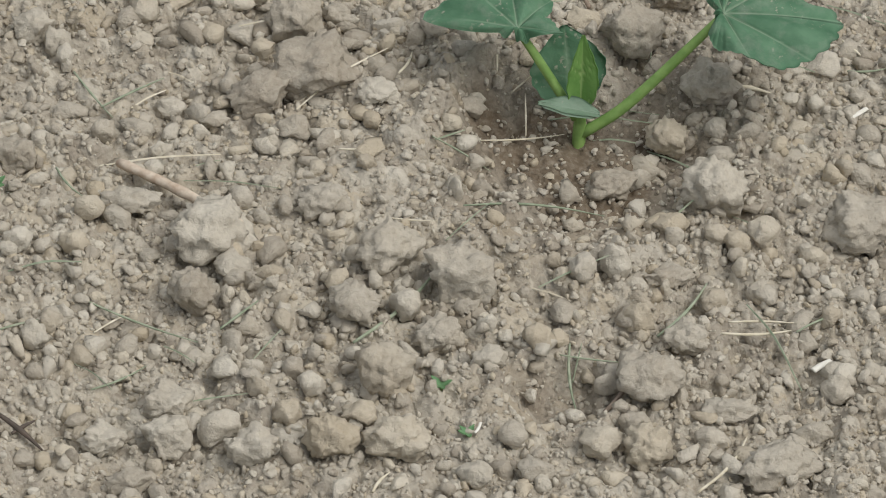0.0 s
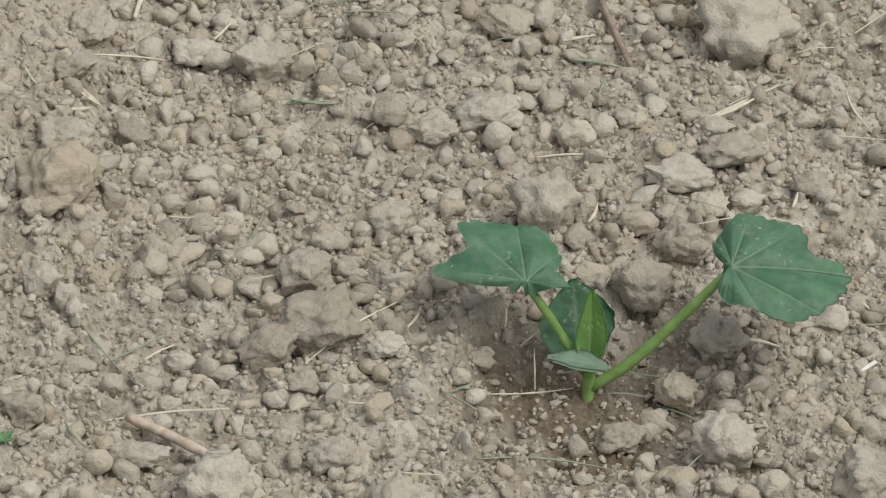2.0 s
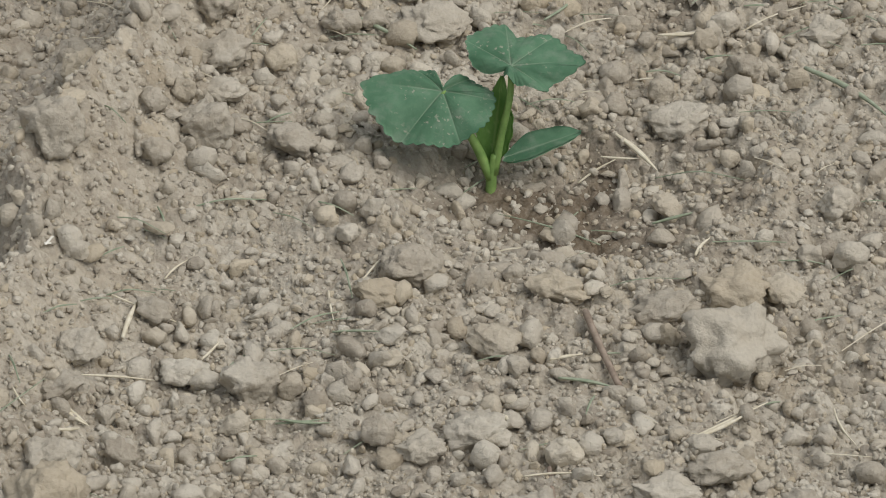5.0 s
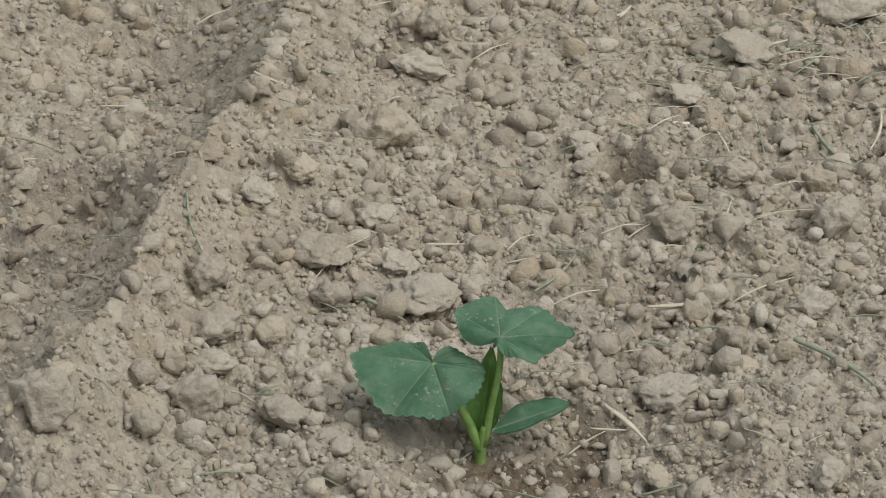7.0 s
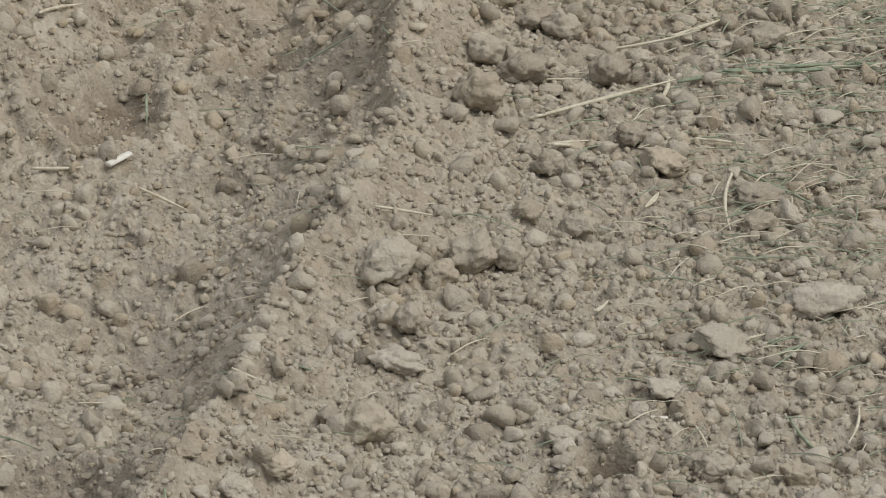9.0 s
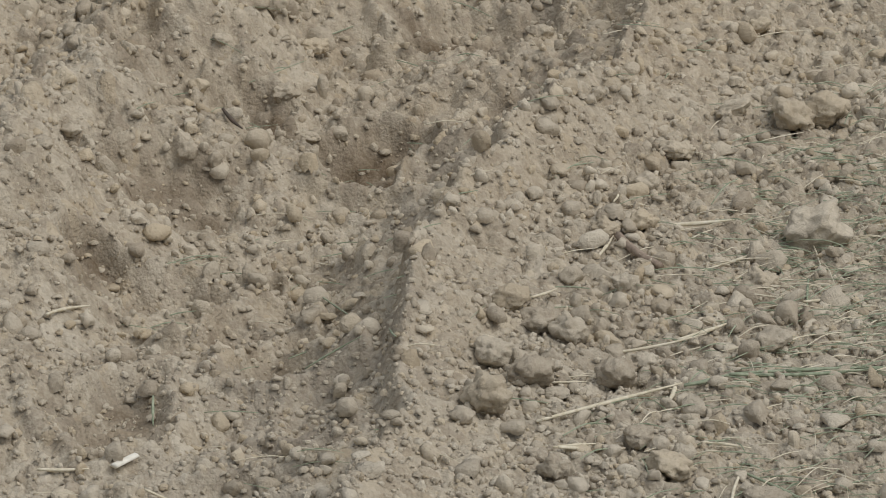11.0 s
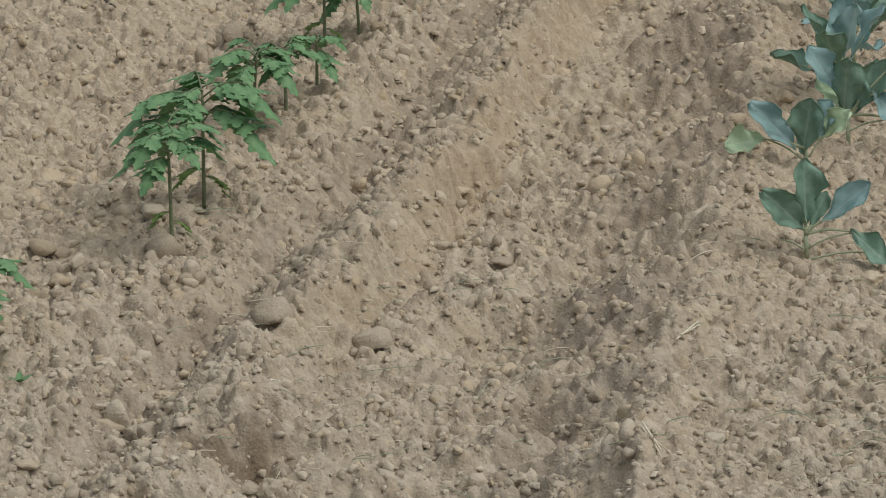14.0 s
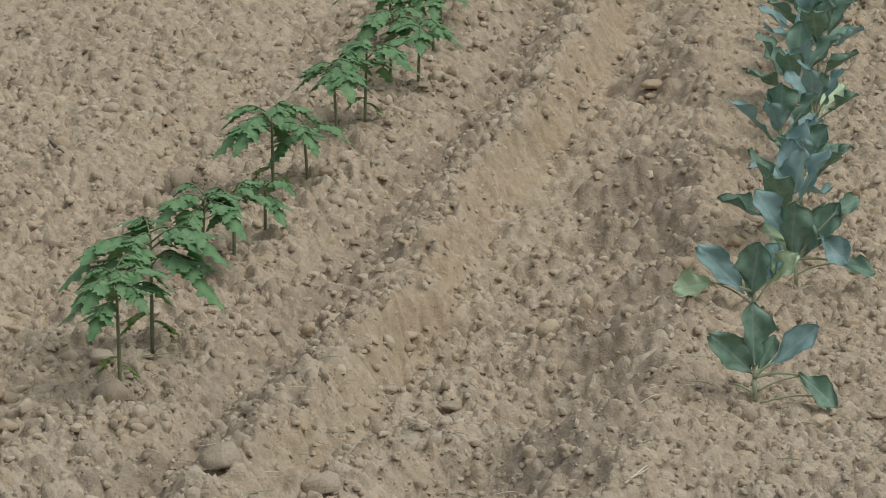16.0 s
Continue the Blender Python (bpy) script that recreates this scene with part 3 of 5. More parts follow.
clods((
    (-0.159, 2.350, 1.9, 1.9, 1.8), (-0.258, 2.429, 2.2, 2.2, 2.1), (-0.256, 2.405, 1.6, 1.3, 1.5), (-0.280, 2.306, 1.3, 1.3, 1.3), (0.102, 2.423, 1.6, 1.6, 1.5), (-0.004, 2.378, 1.6, 1.6, 1.5),
    (0.031, 2.277, 2.3, 1.7, 2.2), (-0.267, 2.264, 2.1, 2.1, 2.0), (-0.108, 2.560, 1.8, 1.8, 1.7), (0.106, 2.616, 2.5, 1.4, 2.2),
))
clods((
    (-0.069, 2.829, 4.8, 2.5, 4.3), (-0.236, 2.806, 3.0, 3.0, 2.9), (-0.228, 2.753, 3.9, 2.1, 3.6), (-0.337, 2.566, 4.1, 4.1, 3.9), (-0.233, 2.637, 4.0, 2.8, 3.8), (-0.268, 2.596, 2.3, 2.3, 2.2),
    (-0.341, 2.765, 3.0, 3.0, 2.9), (-0.110, 2.932, 3.2, 1.9, 3.0), (-0.171, 2.641, 3.8, 2.1, 3.4), (-0.156, 2.862, 4.4, 2.1, 3.8), (0.125, 2.945, 3.4, 2.8, 3.2), (0.260, 2.967, 3.7, 3.7, 3.5),
    (0.113, 2.711, 4.3, 2.1, 3.5), (0.166, 2.782, 2.6, 2.6, 2.5), (-0.110, 2.556, 1.8, 1.8, 1.7), (-0.127, 2.530, 1.6, 1.6, 1.5), (0.066, 2.728, 2.1, 2.1, 2.0), (0.103, 2.759, 2.2, 2.2, 2.1),
))
clods((
    (0.137, 2.818, 2.0, 1.7, 1.9), (0.049, 2.721, 1.7, 1.7, 1.6), (-0.026, 2.908, 2.2, 1.3, 2.1), (0.155, 2.845, 2.2, 1.6, 2.1), (0.230, 2.832, 3.1, 1.9, 2.9), (-0.253, 2.678, 1.9, 1.9, 1.8),
    (-0.186, 2.758, 2.4, 1.8, 2.3), (-0.143, 2.812, 2.6, 2.1, 2.5), (-0.092, 2.866, 2.7, 1.4, 2.5), (-0.126, 2.607, 1.9, 1.3, 1.8), (-0.227, 2.699, 3.0, 1.4, 2.3), (0.229, 2.590, 2.5, 2.5, 2.4),
))
clods((
    (-0.107, 3.069, 4.2, 3.7, 4.0), (-0.092, 3.277, 2.2, 2.2, 2.1), (-0.072, 3.271, 2.7, 2.4, 2.6), (0.194, 3.250, 4.9, 2.3, 4.6), (0.289, 3.326, 6.5, 2.8, 4.0), (0.229, 3.151, 2.6, 1.7, 2.5),
    (0.143, 3.159, 2.9, 1.6, 2.7), (0.089, 3.068, 1.6, 1.6, 1.6), (0.177, 3.042, 2.8, 1.9, 2.6), (-0.204, 2.936, 2.7, 1.8, 2.6), (-0.248, 2.958, 2.5, 1.1, 2.0), (-0.170, 2.972, 2.7, 1.8, 2.6),
    (-0.138, 3.077, 1.9, 1.9, 1.8), (-0.022, 3.155, 1.9, 1.3, 1.8), (-0.085, 3.192, 4.3, 1.9, 3.7), (0.054, 3.073, 2.8, 1.6, 2.7), (0.249, 3.039, 2.8, 2.2, 2.7),
))
clods((
    (-0.096, 3.368, 5.0, 3.8, 4.8), (-0.048, 3.366, 2.8, 2.5, 2.6), (-0.021, 3.401, 4.6, 3.3, 4.3), (0.012, 3.408, 3.0, 3.0, 2.9), (0.052, 3.612, 3.2, 2.9, 3.0), (0.077, 3.492, 3.1, 2.2, 3.0),
    (0.157, 3.637, 4.3, 2.6, 4.1), (0.129, 3.688, 2.7, 2.1, 2.6), (0.244, 3.569, 4.2, 2.2, 4.0), (0.237, 3.491, 3.1, 1.8, 3.0), (-0.017, 3.731, 4.4, 3.8, 4.2), (0.260, 3.406, 1.5, 1.5, 1.4),
    (-0.074, 3.269, 2.9, 2.9, 2.8), (-0.093, 3.272, 2.2, 2.2, 2.1), (0.030, 3.506, 2.6, 2.0, 2.5),
))
clods((
    (0.040, 3.968, 4.0, 2.3, 3.8), (0.068, 3.949, 4.0, 3.0, 3.8), (-0.012, 3.865, 3.7, 3.0, 3.5), (0.028, 3.816, 4.5, 3.1, 4.2), (0.111, 3.829, 3.9, 3.3, 3.7), (0.141, 3.885, 2.8, 2.2, 2.7),
    (0.148, 4.240, 3.0, 2.4, 2.9), (0.333, 4.232, 6.7, 5.7, 6.4), (0.271, 4.105, 3.6, 2.5, 3.4), (0.267, 3.923, 4.0, 2.3, 3.8), (0.330, 4.592, 4.6, 3.9, 4.4), (0.371, 4.616, 4.9, 3.8, 4.7),
    (0.266, 4.616, 3.9, 2.0, 3.7), (0.008, 3.996, 3.5, 2.8, 3.3), (0.128, 4.060, 2.9, 2.3, 2.8), (-0.362, 4.537, 2.3, 1.9, 2.2), (-0.332, 4.531, 1.9, 1.9, 1.9), (-0.279, 5.019, 3.6, 3.5, 3.4),
))
clods((
    (-0.066, 4.288, 2.4, 1.8, 2.3), (-0.239, 4.978, 3.2, 2.0, 3.0), (0.154, 4.370, 3.1, 2.4, 3.0), (0.111, 4.221, 3.0, 2.0, 2.9), (0.196, 4.478, 3.8, 2.0, 3.6), (0.070, 4.085, 2.4, 1.7, 2.2),
    (-0.038, 3.691, 2.2, 1.9, 2.1),
))
clods((
    (-0.465, 5.274, 4.1, 3.3, 3.9), (-0.033, 5.967, 2.9, 2.0, 2.8), (-0.370, 4.802, 2.4, 2.0, 2.3), (0.038, 5.200, 3.3, 2.1, 3.1), (0.428, 5.762, 3.2, 2.3, 3.0), (0.309, 4.906, 2.8, 2.0, 2.6),
))
clods((
    (-0.033, 5.965, 2.9, 2.0, 2.8), (-0.466, 5.287, 3.7, 2.5, 3.5), (-0.888, 7.592, 3.1, 2.6, 3.0), (-0.492, 5.961, 2.5, 1.6, 2.4), (-0.138, 6.441, 2.7, 2.2, 2.5), (0.214, 6.335, 2.6, 1.7, 2.5),
    (-0.314, 5.286, 2.2, 1.4, 2.1), (0.550, 5.972, 4.2, 2.3, 3.9),
))

clods((
    (-0.523, 4.849, 2.4, 2.0, 2.2), (-0.032, 5.842, 2.1, 1.7, 1.9), (-0.349, 4.356, 2.3, 1.7, 2.1), (-0.321, 4.357, 1.6, 1.5, 1.5), (-0.299, 4.349, 1.4, 1.1, 1.2), (-0.267, 4.822, 3.3, 2.3, 3.0),
    (0.044, 5.019, 3.0, 2.1, 2.7), (-0.036, 4.780, 2.3, 1.1, 2.0), (0.059, 4.785, 2.3, 1.4, 2.0), (0.022, 4.781, 2.5, 1.4, 2.2), (-0.233, 4.730, 2.5, 1.5, 2.2), (-0.196, 4.741, 2.0, 1.5, 1.8),
    (-0.067, 4.378, 2.1, 1.5, 1.9), (-0.290, 4.676, 2.3, 1.4, 2.1), (-0.109, 4.609, 2.3, 1.1, 2.1), (0.106, 4.561, 1.7, 1.6, 1.5), (-0.346, 4.873, 1.8, 1.1, 1.6), (-0.417, 4.990, 1.8, 1.4, 1.7),
))
clods((
    (-0.395, 4.986, 1.7, 1.2, 1.6), (-0.494, 4.524, 2.3, 1.5, 2.0), (-0.504, 4.345, 1.6, 1.2, 1.5), (-0.645, 5.654, 2.3, 1.7, 2.1), (-0.581, 5.441, 2.7, 1.9, 2.4), 
    (-0.443, 5.430, 2.7, 1.6, 2.4), (-0.529, 5.507, 2.7, 1.3, 2.4), (-0.559, 5.454, 2.3, 1.3, 2.0), (0.322, 5.573, 3.0, 1.6, 2.7), (0.020, 5.502, 1.7, 1.0, 1.6), (0.069, 4.514, 1.4, 1.1, 1.2),
    (-0.658, 7.388, 3.5, 1.9, 3.2), (-0.579, 7.083, 3.4, 1.6, 3.1), (-0.209, 6.595, 2.4, 1.7, 2.1), (-0.174, 6.633, 2.9, 1.8, 2.6), (-0.140, 6.534, 2.7, 1.8, 2.4), (-0.127, 7.067, 2.5, 1.6, 2.3),
))
clods((
    (-0.043, 7.559, 3.3, 1.7, 2.9), (-0.087, 7.359, 3.0, 1.8, 2.7), (0.322, 5.809, 3.1, 1.7, 2.8), (0.509, 5.582, 3.0, 1.7, 2.7), (0.413, 5.663, 2.3, 1.3, 2.1), (-0.576, 5.287, 1.9, 1.5, 1.8),
    
))


def crumbs(name, count, seed, low, high, bend, level, base, thin, label):
    """Crumbs scattered over the field as one mesh; they get larger with the distance, where small ones no longer show."""
    rng = np.random.default_rng(seed)
    many = count * 3
    down = rng.uniform(math.radians(9.8), math.radians(46), many)
    r = 1.7 / np.tan(down)
    turn = rng.uniform(-1, 1, many) * 0.120 / np.cos(np.clip(down, 0, 0.8)) - 0.016
    x, y = r * np.sin(turn), r * np.cos(turn)
    z, clod, damp, _ = surface(x, y)
    free = rng.uniform(size=many) < (base + (1 - base) * clod ** 1.6 * (0.6 + 0.4 * waves(x, y, 0.11, 71))) * (1 - 0.5 * step(damp / 0.5)) * (1 - thin * step((r - 4.2) / 1.2))
    for px, py, bare in ((0.037, 2.02, 0.010), (-0.024, 2.64, 0.010)):
        free &= np.hypot(x - px, (y - py) * 0.6) > bare
    pick = np.where(free)[0][:count]
    away = np.hypot(r, 1.7) / 7500
    size = low * (high / low) ** (rng.uniform(size=many) ** bend) * away * (0.5 + 0.07 * step((r - 3.6) / 1.8))
    size = np.minimum(size, 0.010 + 0.012 * rng.uniform(size=many) ** 3)
    verts, faces, start = [], [], 0
    for mine in np.array_split(pick, 26):
        v, f = ico(level)
        for _ in range(8):
            c = rng.normal(size=3)
            c /= np.linalg.norm(c)
            v = v - np.outer(np.maximum(0, v @ c - rng.uniform(0.42, 0.8)) * 0.92, c)
        v = v * (1.10 + (0.16 if level == 1 else 0.10) * rng.normal(size=(len(v), 1)))
        f = f[v[f][:, :, 2].mean(axis=1) > -0.42]
        n = len(mine)
        w = v[None] * (size[mine][:, None] * rng.uniform(0.62, 1.5, (n, 3)) * (1, 1, 0.85))[:, None]
        t = rng.uniform(0, 2 * math.pi, n)[:, None]
        co, si = np.cos(t), np.sin(t)
        w = np.stack([w[..., 0] * co - w[..., 1] * si, w[..., 0] * si + w[..., 1] * co, w[..., 2]], -1)
        w = w + np.stack([x[mine], y[mine], z[mine] + size[mine] * (0.32 - 0.20 * step((r[mine] - 3.6) / 1.8))], -1)[:, None]
        verts.append(w.reshape(-1, 3))
        faces.append((f[None] + (start + len(v) * np.arange(n))[:, None, None]).reshape(-1, 3))
        start += n * len(v)
    verts, faces = np.concatenate(verts), np.concatenate(faces)
    mesh = bpy.data.meshes.new(name)
    mesh.vertices.add(len(verts))
    mesh.vertices.foreach_set("co", verts.astype(np.float32).ravel())
    mesh.loops.add(faces.size)
    mesh.loops.foreach_set("vertex_index", faces.astype(np.int32).ravel())
    mesh.polygons.add(len(faces))
    mesh.polygons.foreach_set("loop_start", np.arange(0, faces.size, 3, dtype=np.int32))
    mesh.polygons.foreach_set("use_smooth", np.ones(len(faces), bool))
    mesh.update(calc_edges=True)
    mesh.materials.append(soil_crumbs)
    return tagged(new(name, mesh), label, "soil", kind="stuff")


crumbs("soil_crumbs", 8500, 5, 14, 50, 1.9, 2, 0.16, 0.55, "small dry tan crumbs of loam strewn over the field")
crumbs("fine_soil_crumbs", 88000, 6, 4.5, 19, 1.35, 1, 0.5, 0.25, "fine dry grit of crumbled loam on the field")


def outer_crumbs(count, seed):
    """Loose crumbs on the rest of the field round about, as one mesh."""
    rng = np.random.default_rng(seed)
    x, y = rng.uniform(-4.5, 4.5, count * 2), rng.uniform(-1.5, 10.5, count * 2)
    turn = np.arctan2(x, y) + 0.016
    keep = np.where((np.abs(turn) > 0.19) | (y < 1.3))[0][:count]
    ease = 1 - step((np.abs(turn) - 0.45) / 0.35)
    z = shape(x, y, 0.15)[0] * ease
    v, f = ico(1)
    v = v * (1 + 0.16 * rng.normal(size=(len(v), 1)))
    f = f[v[f][:, :, 2].mean(axis=1) > -0.42]
    size = rng.uniform(0.006, 0.026, len(keep)) ** 1.0
    w = v[None] * (size[:, None] * rng.uniform(0.7, 1.3, (len(keep), 3)))[:, None] + np.stack([x[keep], y[keep], z[keep] + size * 0.2], -1)[:, None]
    faces = (f[None] + (len(v) * np.arange(len(keep)))[:, None, None]).reshape(-1, 3)
    mesh = bpy.data.meshes.new("outer_soil_crumbs")
    mesh.from_pydata(w.reshape(-1, 3).tolist(), [], faces.tolist())
    mesh.materials.append(soil_crumbs)
    mesh.update()
    return tagged(new("outer_soil_crumbs", mesh), "loose dry clods scattered over the rest of the field", "soil", kind="stuff")


outer_crumbs(7000, 9)

# ---- plants ----


def leaf_green(name, deep, light, vein, dust, gloss, through=0.36):
    """A living leaf: mottled green with paler veins, a little dust and light coming through."""
    m = Nodes(name)
    geo = m.coord("Object")
    v = m.attr("vein")
    col = m.mix(m.span(m.noise(geo, 60.0, 4.0), 0.35, 0.65), deep, light)
    col = m.mix(m.span(v, 0.25, 1.0, 0.0, 0.75), col, vein)
    speck = m.math("MULTIPLY", m.span(m.noise(geo, 330.0, 2.0, 0.5), 0.60, 0.69, 0.0, dust), m.span(m.noise(geo, 48.0, 2.0), 0.50, 0.62))
    col = m.mix(speck, col, (0.55, 0.52, 0.42, 1))
    film = m.span(m.noise(geo, 75.0, 5.0, 0.65), 0.50, 0.68, 0.0, dust * 0.5)
    col = m.mix(film, col, (0.36, 0.41, 0.33, 1))
    n = m.bump(m.math("ADD", m.math("MULTIPLY", v, -0.8), m.noise(geo, 180.0, 3.0)), 0.35, 0.002)
    m.set(Base_Color=col, Roughness=gloss, Specular_IOR_Level=0.35, Normal=n)
    glow = m.n.new("ShaderNodeBsdfTranslucent")
    m.put(glow.inputs["Color"], m.mix(0.5, col, light))
    both = m.n.new("ShaderNodeMixShader")
    both.inputs[0].default_value = through
    m.l.new(m.out.outputs[0], both.inputs[1])
    m.l.new(glow.outputs[0], both.inputs[2])
    m.l.new(both.outputs[0], m.n["Material Output"].inputs["Surface"])
    return m.mat


def stalk_green(name, a, b):
    m = Nodes(name)
    geo = m.coord("Object")
    col = m.mix(m.span(m.noise(geo, 90.0, 3.0), 0.35, 0.65), a, b)
    m.set(Base_Color=col, Roughness=0.6, Normal=m.bump(m.noise(geo, 500.0, 2.0), 0.25, 0.001))
    return m.mat


pumpkin_leaf = leaf_green("pumpkin_leaf", (0.095, 0.225, 0.125, 1), (0.165, 0.325, 0.195, 1), (0.46, 0.58, 0.42, 1), 0.75, 0.62)
pumpkin_young = leaf_green("young_leaf", (0.17, 0.35, 0.09, 1), (0.25, 0.45, 0.13, 1), (0.50, 0.66, 0.28, 1), 0.0, 0.6)
pumpkin_stalk = stalk_green("pumpkin_stalk", (0.17, 0.30, 0.075, 1), (0.26, 0.41, 0.12, 1))
seed_leaf = leaf_green("seed_leaf", (0.19, 0.30, 0.20, 1), (0.29, 0.41, 0.30, 1), (0.36, 0.47, 0.36, 1), 0.5, 0.5)
tomato_leaf = leaf_green("tomato_leaf", (0.155, 0.33, 0.15, 1), (0.29, 0.50, 0.25, 1), (0.27, 0.47, 0.24, 1), 0.2, 0.55)
tomato_yellow = leaf_green("tomato_leaf_pale", (0.17, 0.28, 0.07, 1), (0.26, 0.38, 0.11, 1), (0.3, 0.4, 0.14, 1), 0.2, 0.6)
tomato_stalk = stalk_green("tomato_stalk", (0.14, 0.16, 0.09, 1), (0.20, 0.25, 0.13, 1))
cabbage_leaf = leaf_green("cabbage_leaf", (0.20, 0.34, 0.25, 1), (0.30, 0.47, 0.37, 1), (0.52, 0.64, 0.54, 1), 0.4, 0.5)
cabbage_blue = leaf_green("cabbage_leaf_waxy", (0.29, 0.47, 0.46, 1), (0.42, 0.61, 0.61, 1), (0.56, 0.70, 0.67, 1), 0.3, 0.46)
cabbage_pale = leaf_green("cabbage_leaf_fading", (0.48, 0.66, 0.42, 1), (0.60, 0.74, 0.50, 1), (0.70, 0.78, 0.56, 1), 0.15, 0.5, 0.12)
cabbage_stalk = stalk_green("cabbage_stalk", (0.30, 0.36, 0.22, 1), (0.44, 0.48, 0.32, 1))


def arr(*v):
    return np.array(v, float)


def shell(points, vein, thick):
    """A thin closed skin over a grid of points: vertices, faces and the vein value of each vertex."""
    nu, nv, _ = points.shape
    du, dv = np.gradient(points, axis=0), np.gradient(points, axis=1)
    n = np.cross(du, dv)
    n /= np.maximum(np.linalg.norm(n, axis=2, keepdims=True), 1e-9)
    top, low = points + n * thick / 2, points - n * thick / 2
    verts = np.concatenate([top.reshape(-1, 3), low.reshape(-1, 3)])
    at = np.arange(nu * nv).reshape(nu, nv)
    q = np.stack([at[:-1, :-1], at[1:, :-1], at[1:, 1:], at[:-1, 1:]], -1).reshape(-1, 4)
    faces = [tuple(r) for r in q] + [tuple(r[::-1] + nu * nv) for r in q]
    rim = list(at[:, 0]) + list(at[-1, 1:]) + list(at[-2::-1, -1]) + list(at[0, -2:0:-1])
    for a, b in zip(rim, rim[1:] + rim[:1]):
        faces.append((a, b, b + nu * nv, a + nu * nv))
    return verts, faces, np.concatenate([vein.ravel(), vein.ravel()])


def tube(points, radii, sides=8):
    """A tapered stalk along points."""
    p = np.array(points, float)
    if len(p) > 2:
        k = np.linspace(0, len(p) - 1, 4 * (len(p) - 1) + 1)
        i = np.clip(np.floor(k).astype(int), 0, len(p) - 2)
        f = (k - i)[:, None]
        q = np.vstack([2 * p[0] - p[1], p, 2 * p[-1] - p[-2]])
        a, b, c, d = q[i], q[i + 1], q[i + 2], q[i + 3]
        p = 0.5 * (2 * b + (c - a) * f + (2 * a - 5 * b + 4 * c - d) * f ** 2 + (3 * b - a - 3 * c + d) * f ** 3)
    r = np.interp(np.linspace(0, 1, len(p)), np.linspace(0, 1, len(radii)), radii)
    way = np.gradient(p, axis=0)
    way /= np.maximum(np.linalg.norm(way, axis=1, keepdims=True), 1e-9)
    ref = np.where(np.abs(way[:, 2:3]) > 0.9, arr(1, 0, 0), arr(0, 0, 1))
    s = np.cross(way, ref)
    s /= np.linalg.norm(s, axis=1, keepdims=True)
    t = np.cross(way, s)
    ang = np.linspace(0, 2 * math.pi, sides, endpoint=False)
    ring = p[:, None] + r[:, None, None] * (np.cos(ang)[None, :, None] * s[:, None] + np.sin(ang)[None, :, None] * t[:, None])
    n = len(p)
    faces = []
    for i in range(n - 1):
        for j in range(sides):
            k = (j + 1) % sides
            faces.append((i * sides + j, (i + 1) * sides + j, (i + 1) * sides + k, i * sides + k))
    faces.append(tuple(range(sides)))
    faces.append(tuple(range(n * sides - 1, (n - 1) * sides - 1, -1)))
    return ring.reshape(-1, 3), faces, np.zeros(n * sides)


def merged(pieces):
    verts, faces, vein, base = [], [], [], 0
    for v, f, g in pieces:
        verts.append(v)
        faces += [tuple(int(i) + base for i in q) for q in f]
        vein.append(g)
        base += len(v)
    return np.concatenate(verts), faces, np.concatenate(vein)


def part(name, pieces, material, parent, label=""):
    """One mesh part under a thing or a part."""
    v, f, g = merged(pieces)
    mesh = bpy.data.meshes.new(name)
    mesh.from_pydata([tuple(p) for p in v], [], f)
    mesh.polygons.foreach_set("use_smooth", np.ones(len(f), bool))
    mesh.attributes.new("vein", "FLOAT", "POINT").data.foreach_set("value", np.clip(g, 0, 1).astype(np.float32))
    mesh.materials.append(material)
    mesh.update()
    ob = new(name, mesh)
    ob.parent = parent
    return tagged(ob, label) if label else ob


def thing(name, x, y, label, category, group="", sink=0.0):
    ob = new(name)
    ob.empty_display_size = 0.05
    ob.location = (x, y, height(x, y) - sink)
    return tagged(ob, label, category, group)


